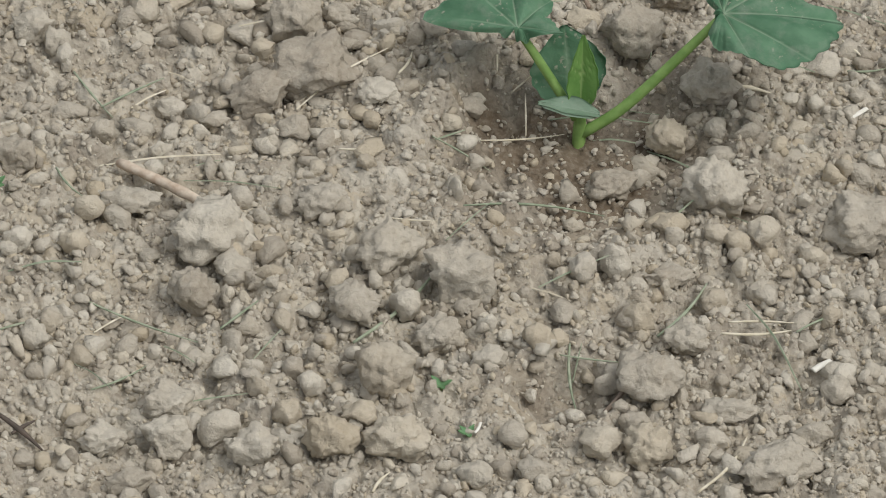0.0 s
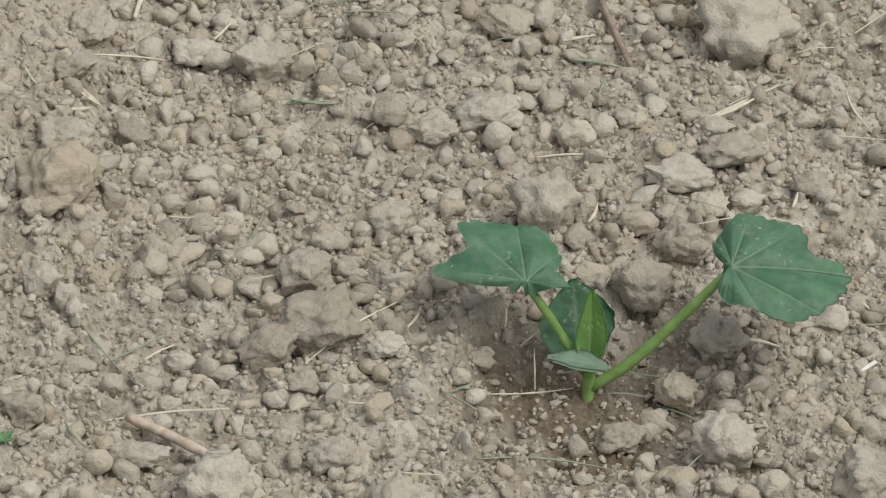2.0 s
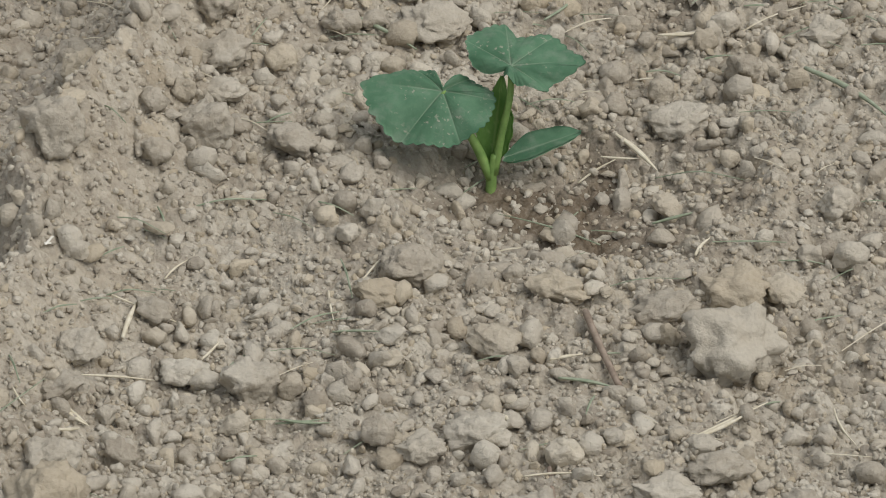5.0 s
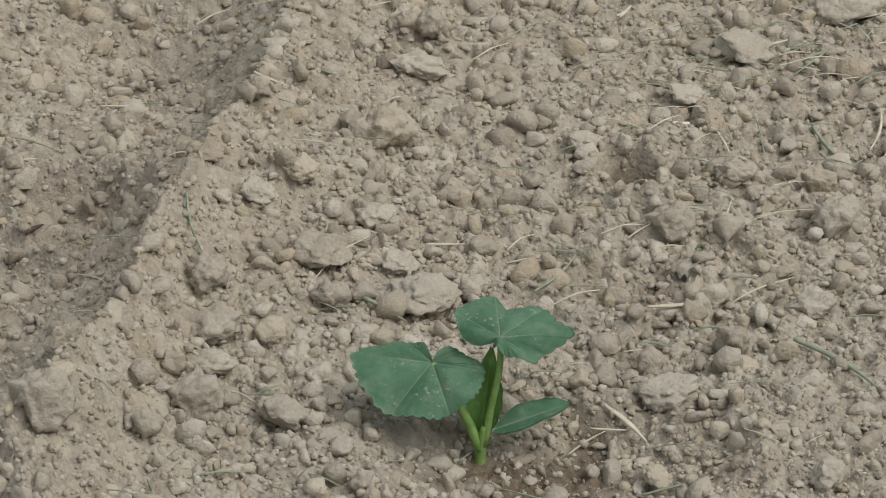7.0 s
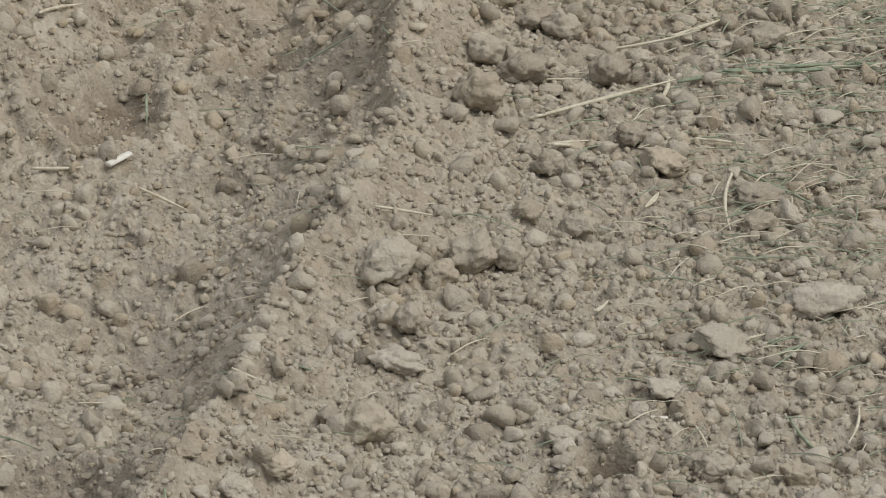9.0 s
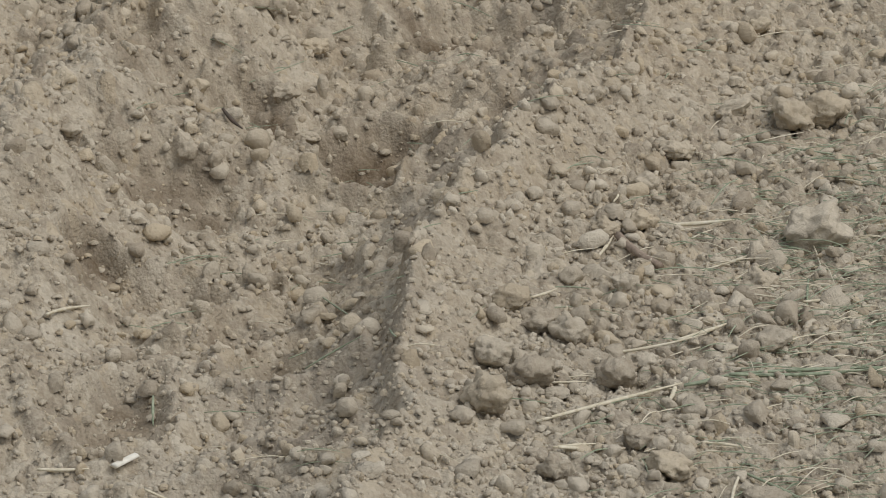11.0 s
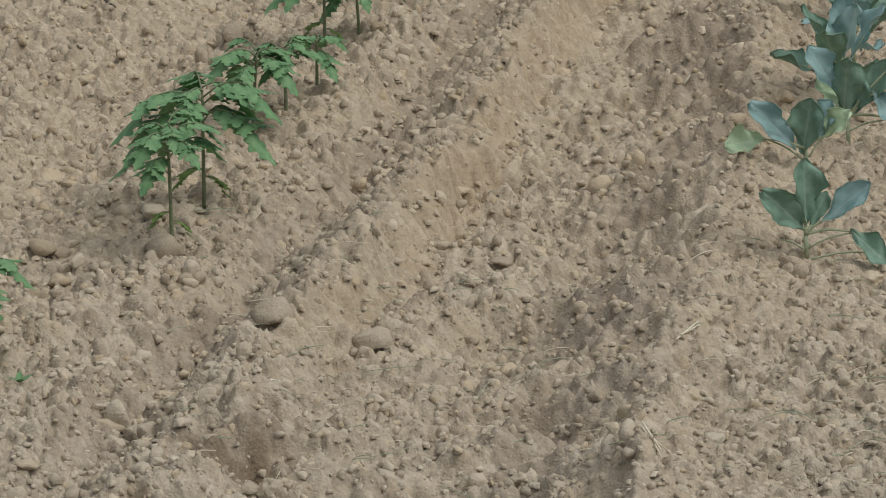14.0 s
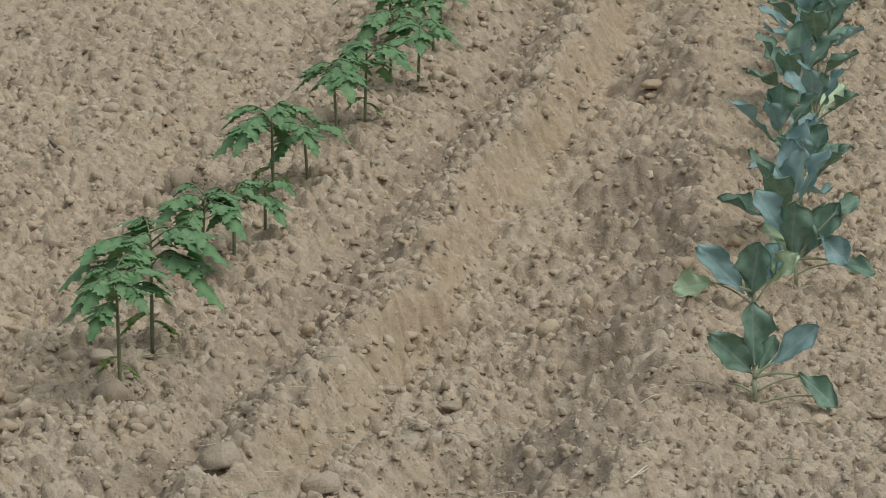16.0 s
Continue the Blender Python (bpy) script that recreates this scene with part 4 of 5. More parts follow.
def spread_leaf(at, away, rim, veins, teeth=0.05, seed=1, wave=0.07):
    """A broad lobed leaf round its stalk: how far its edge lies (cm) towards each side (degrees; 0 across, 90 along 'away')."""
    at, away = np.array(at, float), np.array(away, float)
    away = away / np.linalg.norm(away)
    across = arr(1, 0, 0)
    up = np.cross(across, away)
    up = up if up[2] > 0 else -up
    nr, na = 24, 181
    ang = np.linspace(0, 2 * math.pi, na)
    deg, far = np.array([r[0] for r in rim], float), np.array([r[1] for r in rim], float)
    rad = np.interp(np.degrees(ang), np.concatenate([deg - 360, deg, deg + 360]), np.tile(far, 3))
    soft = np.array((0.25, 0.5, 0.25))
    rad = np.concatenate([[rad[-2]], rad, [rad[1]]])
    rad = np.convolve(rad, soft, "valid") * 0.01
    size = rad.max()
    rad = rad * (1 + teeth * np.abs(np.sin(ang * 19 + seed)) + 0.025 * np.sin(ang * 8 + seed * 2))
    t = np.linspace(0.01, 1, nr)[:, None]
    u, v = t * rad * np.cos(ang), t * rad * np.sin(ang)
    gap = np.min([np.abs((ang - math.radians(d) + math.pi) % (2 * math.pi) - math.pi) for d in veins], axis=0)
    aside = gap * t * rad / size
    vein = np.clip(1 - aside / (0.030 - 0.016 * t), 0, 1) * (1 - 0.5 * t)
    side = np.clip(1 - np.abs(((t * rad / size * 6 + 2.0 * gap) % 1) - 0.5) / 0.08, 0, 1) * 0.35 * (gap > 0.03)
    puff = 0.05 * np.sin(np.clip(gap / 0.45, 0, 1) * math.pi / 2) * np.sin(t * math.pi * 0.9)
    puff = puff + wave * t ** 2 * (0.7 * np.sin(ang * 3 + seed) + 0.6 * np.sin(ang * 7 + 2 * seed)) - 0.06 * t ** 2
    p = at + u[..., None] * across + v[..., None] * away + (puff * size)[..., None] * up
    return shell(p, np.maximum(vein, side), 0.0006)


def blade(at, tip, side, droop=0.0, cup=0.15, blunt=0.6, teeth=0.0, fold=0.0, ruffle=0.05, thick=0.0006, ribs=7, seed=1, nu=20, nv=13, full=0.75, lobes=34.0, marks=0.4):
    """A plain leaf from 'at' to 'tip'; side: the way and distance from its midrib to its edge."""
    at, tip, side = (np.array(v, float) for v in (at, tip, side))
    u, v = np.linspace(0, 1, nu)[:, None], np.linspace(-1, 1, nv)[None, :]
    wide = np.sin(math.pi * np.clip(u, 0.01, 0.985) ** blunt) ** full
    wide = wide * (1 + teeth * np.sin(u * lobes + seed) + 0.05 * np.sin(u * 9 + seed * 3))
    long = tip - at
    up = np.cross(side, long)
    up /= max(np.linalg.norm(up), 1e-9)
    if up[2] < 0:
        up = -up
    size, half = np.linalg.norm(long), np.linalg.norm(side)
    lift = cup * half * (v * wide) ** 2 + fold * half * np.abs(v) * wide - droop * size * (u ** 2 - u) * -1.0
    lift = lift + ruffle * half * np.sin(u * 13 + v * 3 + seed) * np.abs(v) ** 1.5 + 0.02 * half * np.cos((u * ribs - np.abs(v) * 1.4) * 2 * math.pi)
    p = at + u[..., None] * long + (v * wide)[..., None] * side + lift[..., None] * up
    p = p - (droop * size * u ** 2)[..., None] * arr(0, 0, 1)
    mid = np.clip(1 - np.abs(v) * wide / 0.09, 0, 1) * (1 - 0.5 * u) + 0 * u
    rib = np.clip(1 - np.abs(((u * ribs - np.abs(v) * 1.4) % 1) - 0.5) / 0.12, 0, 1) * marks * np.ones_like(v)
    return shell(p, np.maximum(mid, rib), thick)



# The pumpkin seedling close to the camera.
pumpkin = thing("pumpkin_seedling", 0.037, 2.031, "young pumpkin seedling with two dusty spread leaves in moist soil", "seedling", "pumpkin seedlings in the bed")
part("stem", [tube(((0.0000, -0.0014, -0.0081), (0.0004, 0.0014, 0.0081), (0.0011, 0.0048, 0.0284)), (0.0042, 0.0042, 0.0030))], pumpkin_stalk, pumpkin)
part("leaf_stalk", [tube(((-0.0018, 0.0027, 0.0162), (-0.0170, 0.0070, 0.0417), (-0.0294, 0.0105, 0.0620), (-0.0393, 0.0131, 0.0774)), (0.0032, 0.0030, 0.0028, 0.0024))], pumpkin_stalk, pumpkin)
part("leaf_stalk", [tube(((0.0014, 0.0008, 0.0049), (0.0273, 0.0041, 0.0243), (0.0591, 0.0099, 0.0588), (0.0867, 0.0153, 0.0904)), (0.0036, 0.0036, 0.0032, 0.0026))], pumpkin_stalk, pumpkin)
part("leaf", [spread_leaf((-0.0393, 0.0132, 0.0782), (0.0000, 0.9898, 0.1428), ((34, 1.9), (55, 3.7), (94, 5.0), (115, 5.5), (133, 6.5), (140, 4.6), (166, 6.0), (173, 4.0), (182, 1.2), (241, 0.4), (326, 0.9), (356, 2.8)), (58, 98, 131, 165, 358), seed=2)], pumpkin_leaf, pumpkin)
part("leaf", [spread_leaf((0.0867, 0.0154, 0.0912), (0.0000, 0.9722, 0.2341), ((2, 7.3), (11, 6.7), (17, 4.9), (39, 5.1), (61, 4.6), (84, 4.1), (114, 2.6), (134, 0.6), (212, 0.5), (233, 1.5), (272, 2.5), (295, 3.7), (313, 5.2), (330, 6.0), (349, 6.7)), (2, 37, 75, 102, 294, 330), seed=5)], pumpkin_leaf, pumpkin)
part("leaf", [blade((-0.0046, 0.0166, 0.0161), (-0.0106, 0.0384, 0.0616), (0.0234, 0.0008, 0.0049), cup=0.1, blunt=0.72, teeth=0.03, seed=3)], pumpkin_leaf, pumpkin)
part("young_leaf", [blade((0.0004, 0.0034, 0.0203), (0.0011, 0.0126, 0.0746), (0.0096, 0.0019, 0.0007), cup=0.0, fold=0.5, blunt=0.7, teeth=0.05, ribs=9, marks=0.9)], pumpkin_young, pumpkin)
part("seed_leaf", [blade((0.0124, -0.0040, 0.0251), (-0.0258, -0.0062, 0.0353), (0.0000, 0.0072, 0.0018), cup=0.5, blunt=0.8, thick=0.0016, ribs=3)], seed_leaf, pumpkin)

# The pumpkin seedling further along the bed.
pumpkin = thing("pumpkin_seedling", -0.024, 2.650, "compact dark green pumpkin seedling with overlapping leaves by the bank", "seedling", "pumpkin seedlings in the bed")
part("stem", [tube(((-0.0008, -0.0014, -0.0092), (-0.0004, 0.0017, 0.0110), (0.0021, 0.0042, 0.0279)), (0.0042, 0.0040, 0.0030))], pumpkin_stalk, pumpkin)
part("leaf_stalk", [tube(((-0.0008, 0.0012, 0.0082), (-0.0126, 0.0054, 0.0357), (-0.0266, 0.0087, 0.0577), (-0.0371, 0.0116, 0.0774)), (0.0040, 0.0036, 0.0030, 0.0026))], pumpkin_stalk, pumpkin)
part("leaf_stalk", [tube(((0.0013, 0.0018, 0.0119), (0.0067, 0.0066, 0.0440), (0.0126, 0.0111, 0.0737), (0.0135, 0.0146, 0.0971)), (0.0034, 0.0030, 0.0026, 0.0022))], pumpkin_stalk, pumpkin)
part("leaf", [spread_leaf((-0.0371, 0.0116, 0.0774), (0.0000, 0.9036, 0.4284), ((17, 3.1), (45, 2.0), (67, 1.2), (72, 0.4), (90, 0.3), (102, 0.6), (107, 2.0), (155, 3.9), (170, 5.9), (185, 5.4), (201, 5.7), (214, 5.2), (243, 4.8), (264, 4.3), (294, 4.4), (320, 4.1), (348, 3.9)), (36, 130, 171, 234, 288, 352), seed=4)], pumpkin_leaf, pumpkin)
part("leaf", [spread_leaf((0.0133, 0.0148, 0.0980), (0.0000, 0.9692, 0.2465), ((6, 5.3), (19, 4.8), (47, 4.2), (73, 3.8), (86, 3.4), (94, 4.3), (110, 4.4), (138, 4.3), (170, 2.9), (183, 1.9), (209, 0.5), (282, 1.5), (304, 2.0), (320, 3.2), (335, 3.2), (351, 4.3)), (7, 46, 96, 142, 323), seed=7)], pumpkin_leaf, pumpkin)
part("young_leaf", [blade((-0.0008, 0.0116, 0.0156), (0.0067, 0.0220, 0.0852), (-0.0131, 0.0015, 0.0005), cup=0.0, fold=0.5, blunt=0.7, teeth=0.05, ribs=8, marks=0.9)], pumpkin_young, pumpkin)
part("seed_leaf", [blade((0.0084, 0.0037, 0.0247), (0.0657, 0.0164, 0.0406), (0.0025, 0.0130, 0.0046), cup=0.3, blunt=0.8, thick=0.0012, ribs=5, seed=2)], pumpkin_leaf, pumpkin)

cabbage = thing("cabbage_seedling", 0.462, 6.044, "small blue-green cabbage seedling with a drooping lower leaf", "seedling", "cabbage seedlings in the row")
part("stem", [tube(((0.0000, -0.0005, -0.0068), (-0.0017, 0.0024, 0.0298)), (0.0040, 0.0035))], cabbage_stalk, cabbage)
leaf = part("leaf", [blade((-0.0017, 0.0000, 0.0348), (-0.0688, -0.0300, 0.1088), (0.0170, 0.0100, 0.0160), cup=0.55, blunt=1.45, full=0.7, ruffle=0.26, teeth=0.05, lobes=31.0, ribs=6, marks=0.6, seed=14, droop=0.05)], cabbage_leaf, cabbage)
part("leaf_stalk", [tube(((-0.0017, 0.0000, 0.0305), (-0.0017, 0.0000, 0.0357), (-0.0070, -0.0024, 0.0408)), (0.0028, 0.0022, 0.0012))], cabbage_stalk, leaf)
leaf = part("leaf", [blade((-0.0017, 0.0000, 0.0435), (-0.0059, 0.0100, 0.1480), (0.0234, 0.0120, 0.0010), cup=0.55, blunt=1.45, full=0.7, ruffle=0.26, teeth=0.05, lobes=31.0, ribs=6, marks=0.6, seed=3, droop=0.05)], cabbage_leaf, cabbage)
part("leaf_stalk", [tube(((-0.0017, 0.0000, 0.0305), (-0.0017, 0.0000, 0.0400), (-0.0020, 0.0008, 0.0519)), (0.0028, 0.0022, 0.0012))], cabbage_stalk, leaf)
leaf = part("leaf", [blade((0.0042, 0.0000, 0.0392), (0.0294, 0.0200, 0.0932), (0.0111, -0.0000, -0.0054), cup=0.55, blunt=1.45, full=0.7, ruffle=0.26, teeth=0.05, lobes=31.0, ribs=6, marks=0.6, seed=13, droop=0.05)], cabbage_leaf, cabbage)
part("leaf_stalk", [tube(((-0.0017, 0.0000, 0.0305), (0.0013, 0.0000, 0.0378), (0.0062, 0.0016, 0.0435)), (0.0028, 0.0022, 0.0012))], cabbage_stalk, leaf)
leaf = part("leaf", [blade((0.0210, 0.0000, 0.0479), (0.0923, 0.0000, 0.1132), (0.0109, -0.0120, -0.0124), cup=0.55, blunt=1.45, full=0.7, ruffle=0.26, teeth=0.05, lobes=31.0, ribs=6, marks=0.6, seed=11, droop=0.05)], cabbage_blue, cabbage)
part("leaf_stalk", [tube(((-0.0017, 0.0000, 0.0305), (0.0096, 0.0000, 0.0422), (0.0267, 0.0000, 0.0531)), (0.0028, 0.0022, 0.0012))], cabbage_stalk, leaf)
leaf = part("leaf", [blade((0.0629, 0.0000, 0.0374), (0.1183, -0.0200, -0.0061), (0.0100, 0.0120, 0.0132), cup=0.55, blunt=1.45, full=0.7, ruffle=0.26, teeth=0.05, lobes=31.0, ribs=6, marks=0.6, seed=5, droop=0.05)], cabbage_leaf, cabbage)
part("leaf_stalk", [tube(((-0.0017, 0.0000, 0.0305), (0.0306, 0.0000, 0.0370), (0.0673, -0.0016, 0.0340)), (0.0028, 0.0022, 0.0012))], cabbage_stalk, leaf)
leaf = part("leaf", [blade((-0.0059, 0.0000, 0.0566), (-0.0579, 0.0300, 0.0914), (0.0052, 0.0000, 0.0081), cup=0.55, blunt=1.45, full=0.7, ruffle=0.26, teeth=0.05, lobes=31.0, ribs=6, marks=0.6, seed=16, droop=0.05)], cabbage_blue, cabbage)
part("leaf_stalk", [tube(((-0.0017, 0.0000, 0.0305), (-0.0038, 0.0000, 0.0465), (-0.0100, 0.0024, 0.0594)), (0.0028, 0.0022, 0.0012))], cabbage_stalk, leaf)
part("leaf_stalk", [tube(((0.0000, 0.0000, 0.0044), (-0.0206, 0.0000, 0.0171), (-0.0411, 0.0000, 0.0218)), (0.0018, 0.0015, 0.0012))], cabbage_stalk, cabbage)
part("leaf_stalk", [tube(((0.0067, 0.0000, -0.0087), (0.0466, -0.0000, 0.0010), (0.0864, -0.0000, 0.0026)), (0.0018, 0.0015, 0.0012))], cabbage_stalk, cabbage)
part("leaf_stalk", [tube(((0.0008, 0.0000, 0.0087), (0.0331, 0.0000, 0.0245), (0.0654, 0.0000, 0.0322)), (0.0018, 0.0015, 0.0012))], cabbage_stalk, cabbage)

cabbage = thing("cabbage_seedling", 0.497, 6.555, "leggy cabbage seedling with one fading pale leaf spread to the side", "seedling", "cabbage seedlings in the row")
part("stem", [tube(((0.0000, -0.0005, -0.0073), (-0.0018, 0.0018, 0.0248)), (0.0040, 0.0035))], cabbage_stalk, cabbage)
leaf = part("leaf", [blade((-0.0154, 0.0000, 0.0224), (-0.0932, -0.0200, 0.1121), (0.0149, 0.0120, 0.0134), cup=0.55, blunt=1.45, full=0.7, ruffle=0.26, teeth=0.05, lobes=31.0, ribs=6, marks=0.6, seed=2, droop=0.05)], cabbage_blue, cabbage)
part("leaf_stalk", [tube(((-0.0018, -0.0000, 0.0252), (-0.0086, -0.0000, 0.0268), (-0.0216, -0.0016, 0.0296)), (0.0028, 0.0022, 0.0012))], cabbage_stalk, leaf)
leaf = part("leaf", [blade((-0.0063, -0.0000, 0.0159), (0.0063, -0.0000, 0.1121), (0.0265, -0.0120, -0.0036), cup=0.55, blunt=1.45, full=0.7, ruffle=0.26, teeth=0.05, lobes=31.0, ribs=6, marks=0.6, seed=4, droop=0.05)], cabbage_leaf, cabbage)
part("leaf_stalk", [tube(((-0.0018, -0.0000, 0.0252), (-0.0041, -0.0000, 0.0236), (-0.0053, -0.0000, 0.0236)), (0.0028, 0.0022, 0.0012))], cabbage_stalk, leaf)
leaf = part("leaf", [blade((0.0154, 0.0000, 0.0411), (0.0389, 0.0200, 0.1028), (0.0179, -0.0120, -0.0071), cup=0.55, blunt=1.45, full=0.7, ruffle=0.26, teeth=0.05, lobes=31.0, ribs=6, marks=0.6, seed=12, droop=0.05)], cabbage_blue, cabbage)
part("leaf_stalk", [tube(((-0.0018, -0.0000, 0.0252), (0.0068, -0.0000, 0.0362), (0.0173, 0.0016, 0.0460)), (0.0028, 0.0022, 0.0012))], cabbage_stalk, leaf)
leaf = part("leaf", [blade((-0.0661, 0.0000, 0.0411), (-0.1312, -0.0100, 0.0355), (0.0015, -0.0150, -0.0185), cup=0.55, blunt=1.45, full=0.7, ruffle=0.26, teeth=0.05, lobes=31.0, ribs=6, marks=0.6, seed=15, droop=0.05)], cabbage_pale, cabbage)
part("leaf_stalk", [tube(((-0.0018, -0.0000, 0.0252), (-0.0339, -0.0000, 0.0362), (-0.0713, -0.0008, 0.0407)), (0.0028, 0.0022, 0.0012))], cabbage_stalk, leaf)
leaf = part("leaf", [blade((0.0281, -0.0000, 0.0439), (0.0661, -0.0100, 0.0934), (0.0128, -0.0150, -0.0101), cup=0.55, blunt=1.45, full=0.7, ruffle=0.26, teeth=0.05, lobes=31.0, ribs=6, marks=0.6, seed=1, droop=0.05)], cabbage_pale, cabbage)
part("leaf_stalk", [tube(((-0.0018, -0.0000, 0.0252), (0.0131, -0.0000, 0.0376), (0.0311, -0.0008, 0.0479)), (0.0028, 0.0022, 0.0012))], cabbage_stalk, leaf)
part("leaf_stalk", [tube(((-0.0045, 0.0000, 0.0065), (-0.0353, 0.0000, 0.0278), (-0.0661, 0.0000, 0.0411)), (0.0018, 0.0015, 0.0012))], cabbage_stalk, cabbage)
part("leaf_stalk", [tube(((0.0045, 0.0000, 0.0112), (0.0163, -0.0000, 0.0316), (0.0281, -0.0000, 0.0439)), (0.0018, 0.0015, 0.0012))], cabbage_stalk, cabbage)

cabbage = thing("cabbage_seedling", 0.580, 6.751, "tall blue-green cabbage seedling with a long pale stem", "seedling", "cabbage seedlings in the row")
part("stem", [tube(((0.0000, -0.0005, -0.0075), (-0.0009, 0.0036, 0.0500)), (0.0040, 0.0035))], cabbage_stalk, cabbage)
leaf = part("leaf", [blade((-0.0084, 0.0000, 0.0480), (-0.0065, -0.0200, 0.1585), (0.0275, -0.0100, -0.0005), cup=0.55, blunt=1.45, full=0.7, ruffle=0.26, teeth=0.05, lobes=31.0, ribs=6, marks=0.6, seed=1, droop=0.05)], cabbage_leaf, cabbage)
part("leaf_stalk", [tube(((-0.0009, 0.0000, 0.0509), (-0.0047, 0.0000, 0.0525), (-0.0082, -0.0016, 0.0569)), (0.0028, 0.0022, 0.0012))], cabbage_stalk, leaf)
leaf = part("leaf", [blade((0.0084, 0.0000, 0.0528), (0.0196, 0.0000, 0.1153), (0.0225, -0.0100, -0.0042), cup=0.55, blunt=1.45, full=0.7, ruffle=0.26, teeth=0.05, lobes=31.0, ribs=6, marks=0.6, seed=2, droop=0.05)], cabbage_leaf, cabbage)
part("leaf_stalk", [tube(((-0.0009, 0.0000, 0.0509), (0.0037, 0.0000, 0.0549), (0.0093, 0.0000, 0.0578)), (0.0028, 0.0022, 0.0012))], cabbage_stalk, leaf)
leaf = part("leaf", [blade((0.0177, 0.0000, 0.0624), (0.0708, 0.0100, 0.1469), (0.0167, -0.0120, -0.0108), cup=0.55, blunt=1.45, full=0.7, ruffle=0.26, teeth=0.05, lobes=31.0, ribs=6, marks=0.6, seed=5, droop=0.05)], cabbage_leaf, cabbage)
part("leaf_stalk", [tube(((-0.0009, 0.0000, 0.0509), (0.0084, 0.0000, 0.0597), (0.0219, 0.0008, 0.0692)), (0.0028, 0.0022, 0.0012))], cabbage_stalk, leaf)
leaf = part("leaf", [blade((0.0363, 0.0000, 0.0912), (0.0829, -0.0200, 0.0509), (0.0138, 0.0100, 0.0164), cup=0.55, blunt=1.45, full=0.7, ruffle=0.26, teeth=0.05, lobes=31.0, ribs=6, marks=0.6, seed=7, droop=0.05)], cabbage_blue, cabbage)
part("leaf_stalk", [tube(((-0.0009, 0.0000, 0.0509), (0.0177, 0.0000, 0.0741), (0.0401, -0.0016, 0.0880)), (0.0028, 0.0022, 0.0012))], cabbage_stalk, leaf)
leaf = part("leaf", [blade((0.0661, 0.0000, 0.0471), (0.1276, -0.0200, 0.0355), (0.0022, 0.0120, 0.0120), cup=0.55, blunt=1.45, full=0.7, ruffle=0.26, teeth=0.05, lobes=31.0, ribs=6, marks=0.6, seed=9, droop=0.05)], cabbage_leaf, cabbage)
part("leaf_stalk", [tube(((-0.0009, 0.0000, 0.0509), (0.0326, 0.0000, 0.0520), (0.0711, -0.0016, 0.0461)), (0.0028, 0.0022, 0.0012))], cabbage_stalk, leaf)
leaf = part("leaf", [blade((-0.0196, 0.0000, 0.0643), (-0.0531, 0.0200, 0.1124), (0.0124, 0.0150, 0.0089), cup=0.55, blunt=1.45, full=0.7, ruffle=0.26, teeth=0.05, lobes=31.0, ribs=6, marks=0.6, seed=16, droop=0.05)], cabbage_pale, cabbage)
part("leaf_stalk", [tube(((-0.0009, 0.0000, 0.0509), (-0.0102, 0.0000, 0.0606), (-0.0222, 0.0016, 0.0682)), (0.0028, 0.0022, 0.0012))], cabbage_stalk, leaf)
leaf = part("leaf", [blade((-0.0224, 0.0000, 0.0912), (-0.0689, 0.0100, 0.1700), (0.0170, 0.0120, 0.0103), cup=0.55, blunt=1.45, full=0.7, ruffle=0.26, teeth=0.05, lobes=31.0, ribs=6, marks=0.6, seed=3, droop=0.05)], cabbage_blue, cabbage)
part("leaf_stalk", [tube(((-0.0009, 0.0000, 0.0509), (-0.0116, 0.0000, 0.0741), (-0.0261, 0.0008, 0.0975)), (0.0028, 0.0022, 0.0012))], cabbage_stalk, leaf)
leaf = part("leaf", [blade((0.0568, 0.0000, 0.1249), (0.1034, 0.0300, 0.1489), (0.0061, -0.0100, -0.0123), cup=0.55, blunt=1.45, full=0.7, ruffle=0.26, teeth=0.05, lobes=31.0, ribs=6, marks=0.6, seed=8, droop=0.05)], cabbage_leaf, cabbage)
part("leaf_stalk", [tube(((-0.0009, 0.0000, 0.0509), (0.0279, 0.0000, 0.0909), (0.0605, 0.0024, 0.1268)), (0.0028, 0.0022, 0.0012))], cabbage_stalk, leaf)
part("leaf_stalk", [tube(((-0.0009, 0.0000, 0.0240), (0.0279, 0.0000, 0.0376), (0.0568, 0.0000, 0.0432)), (0.0018, 0.0015, 0.0012))], cabbage_stalk, cabbage)


# ---- the cabbage row further on ----


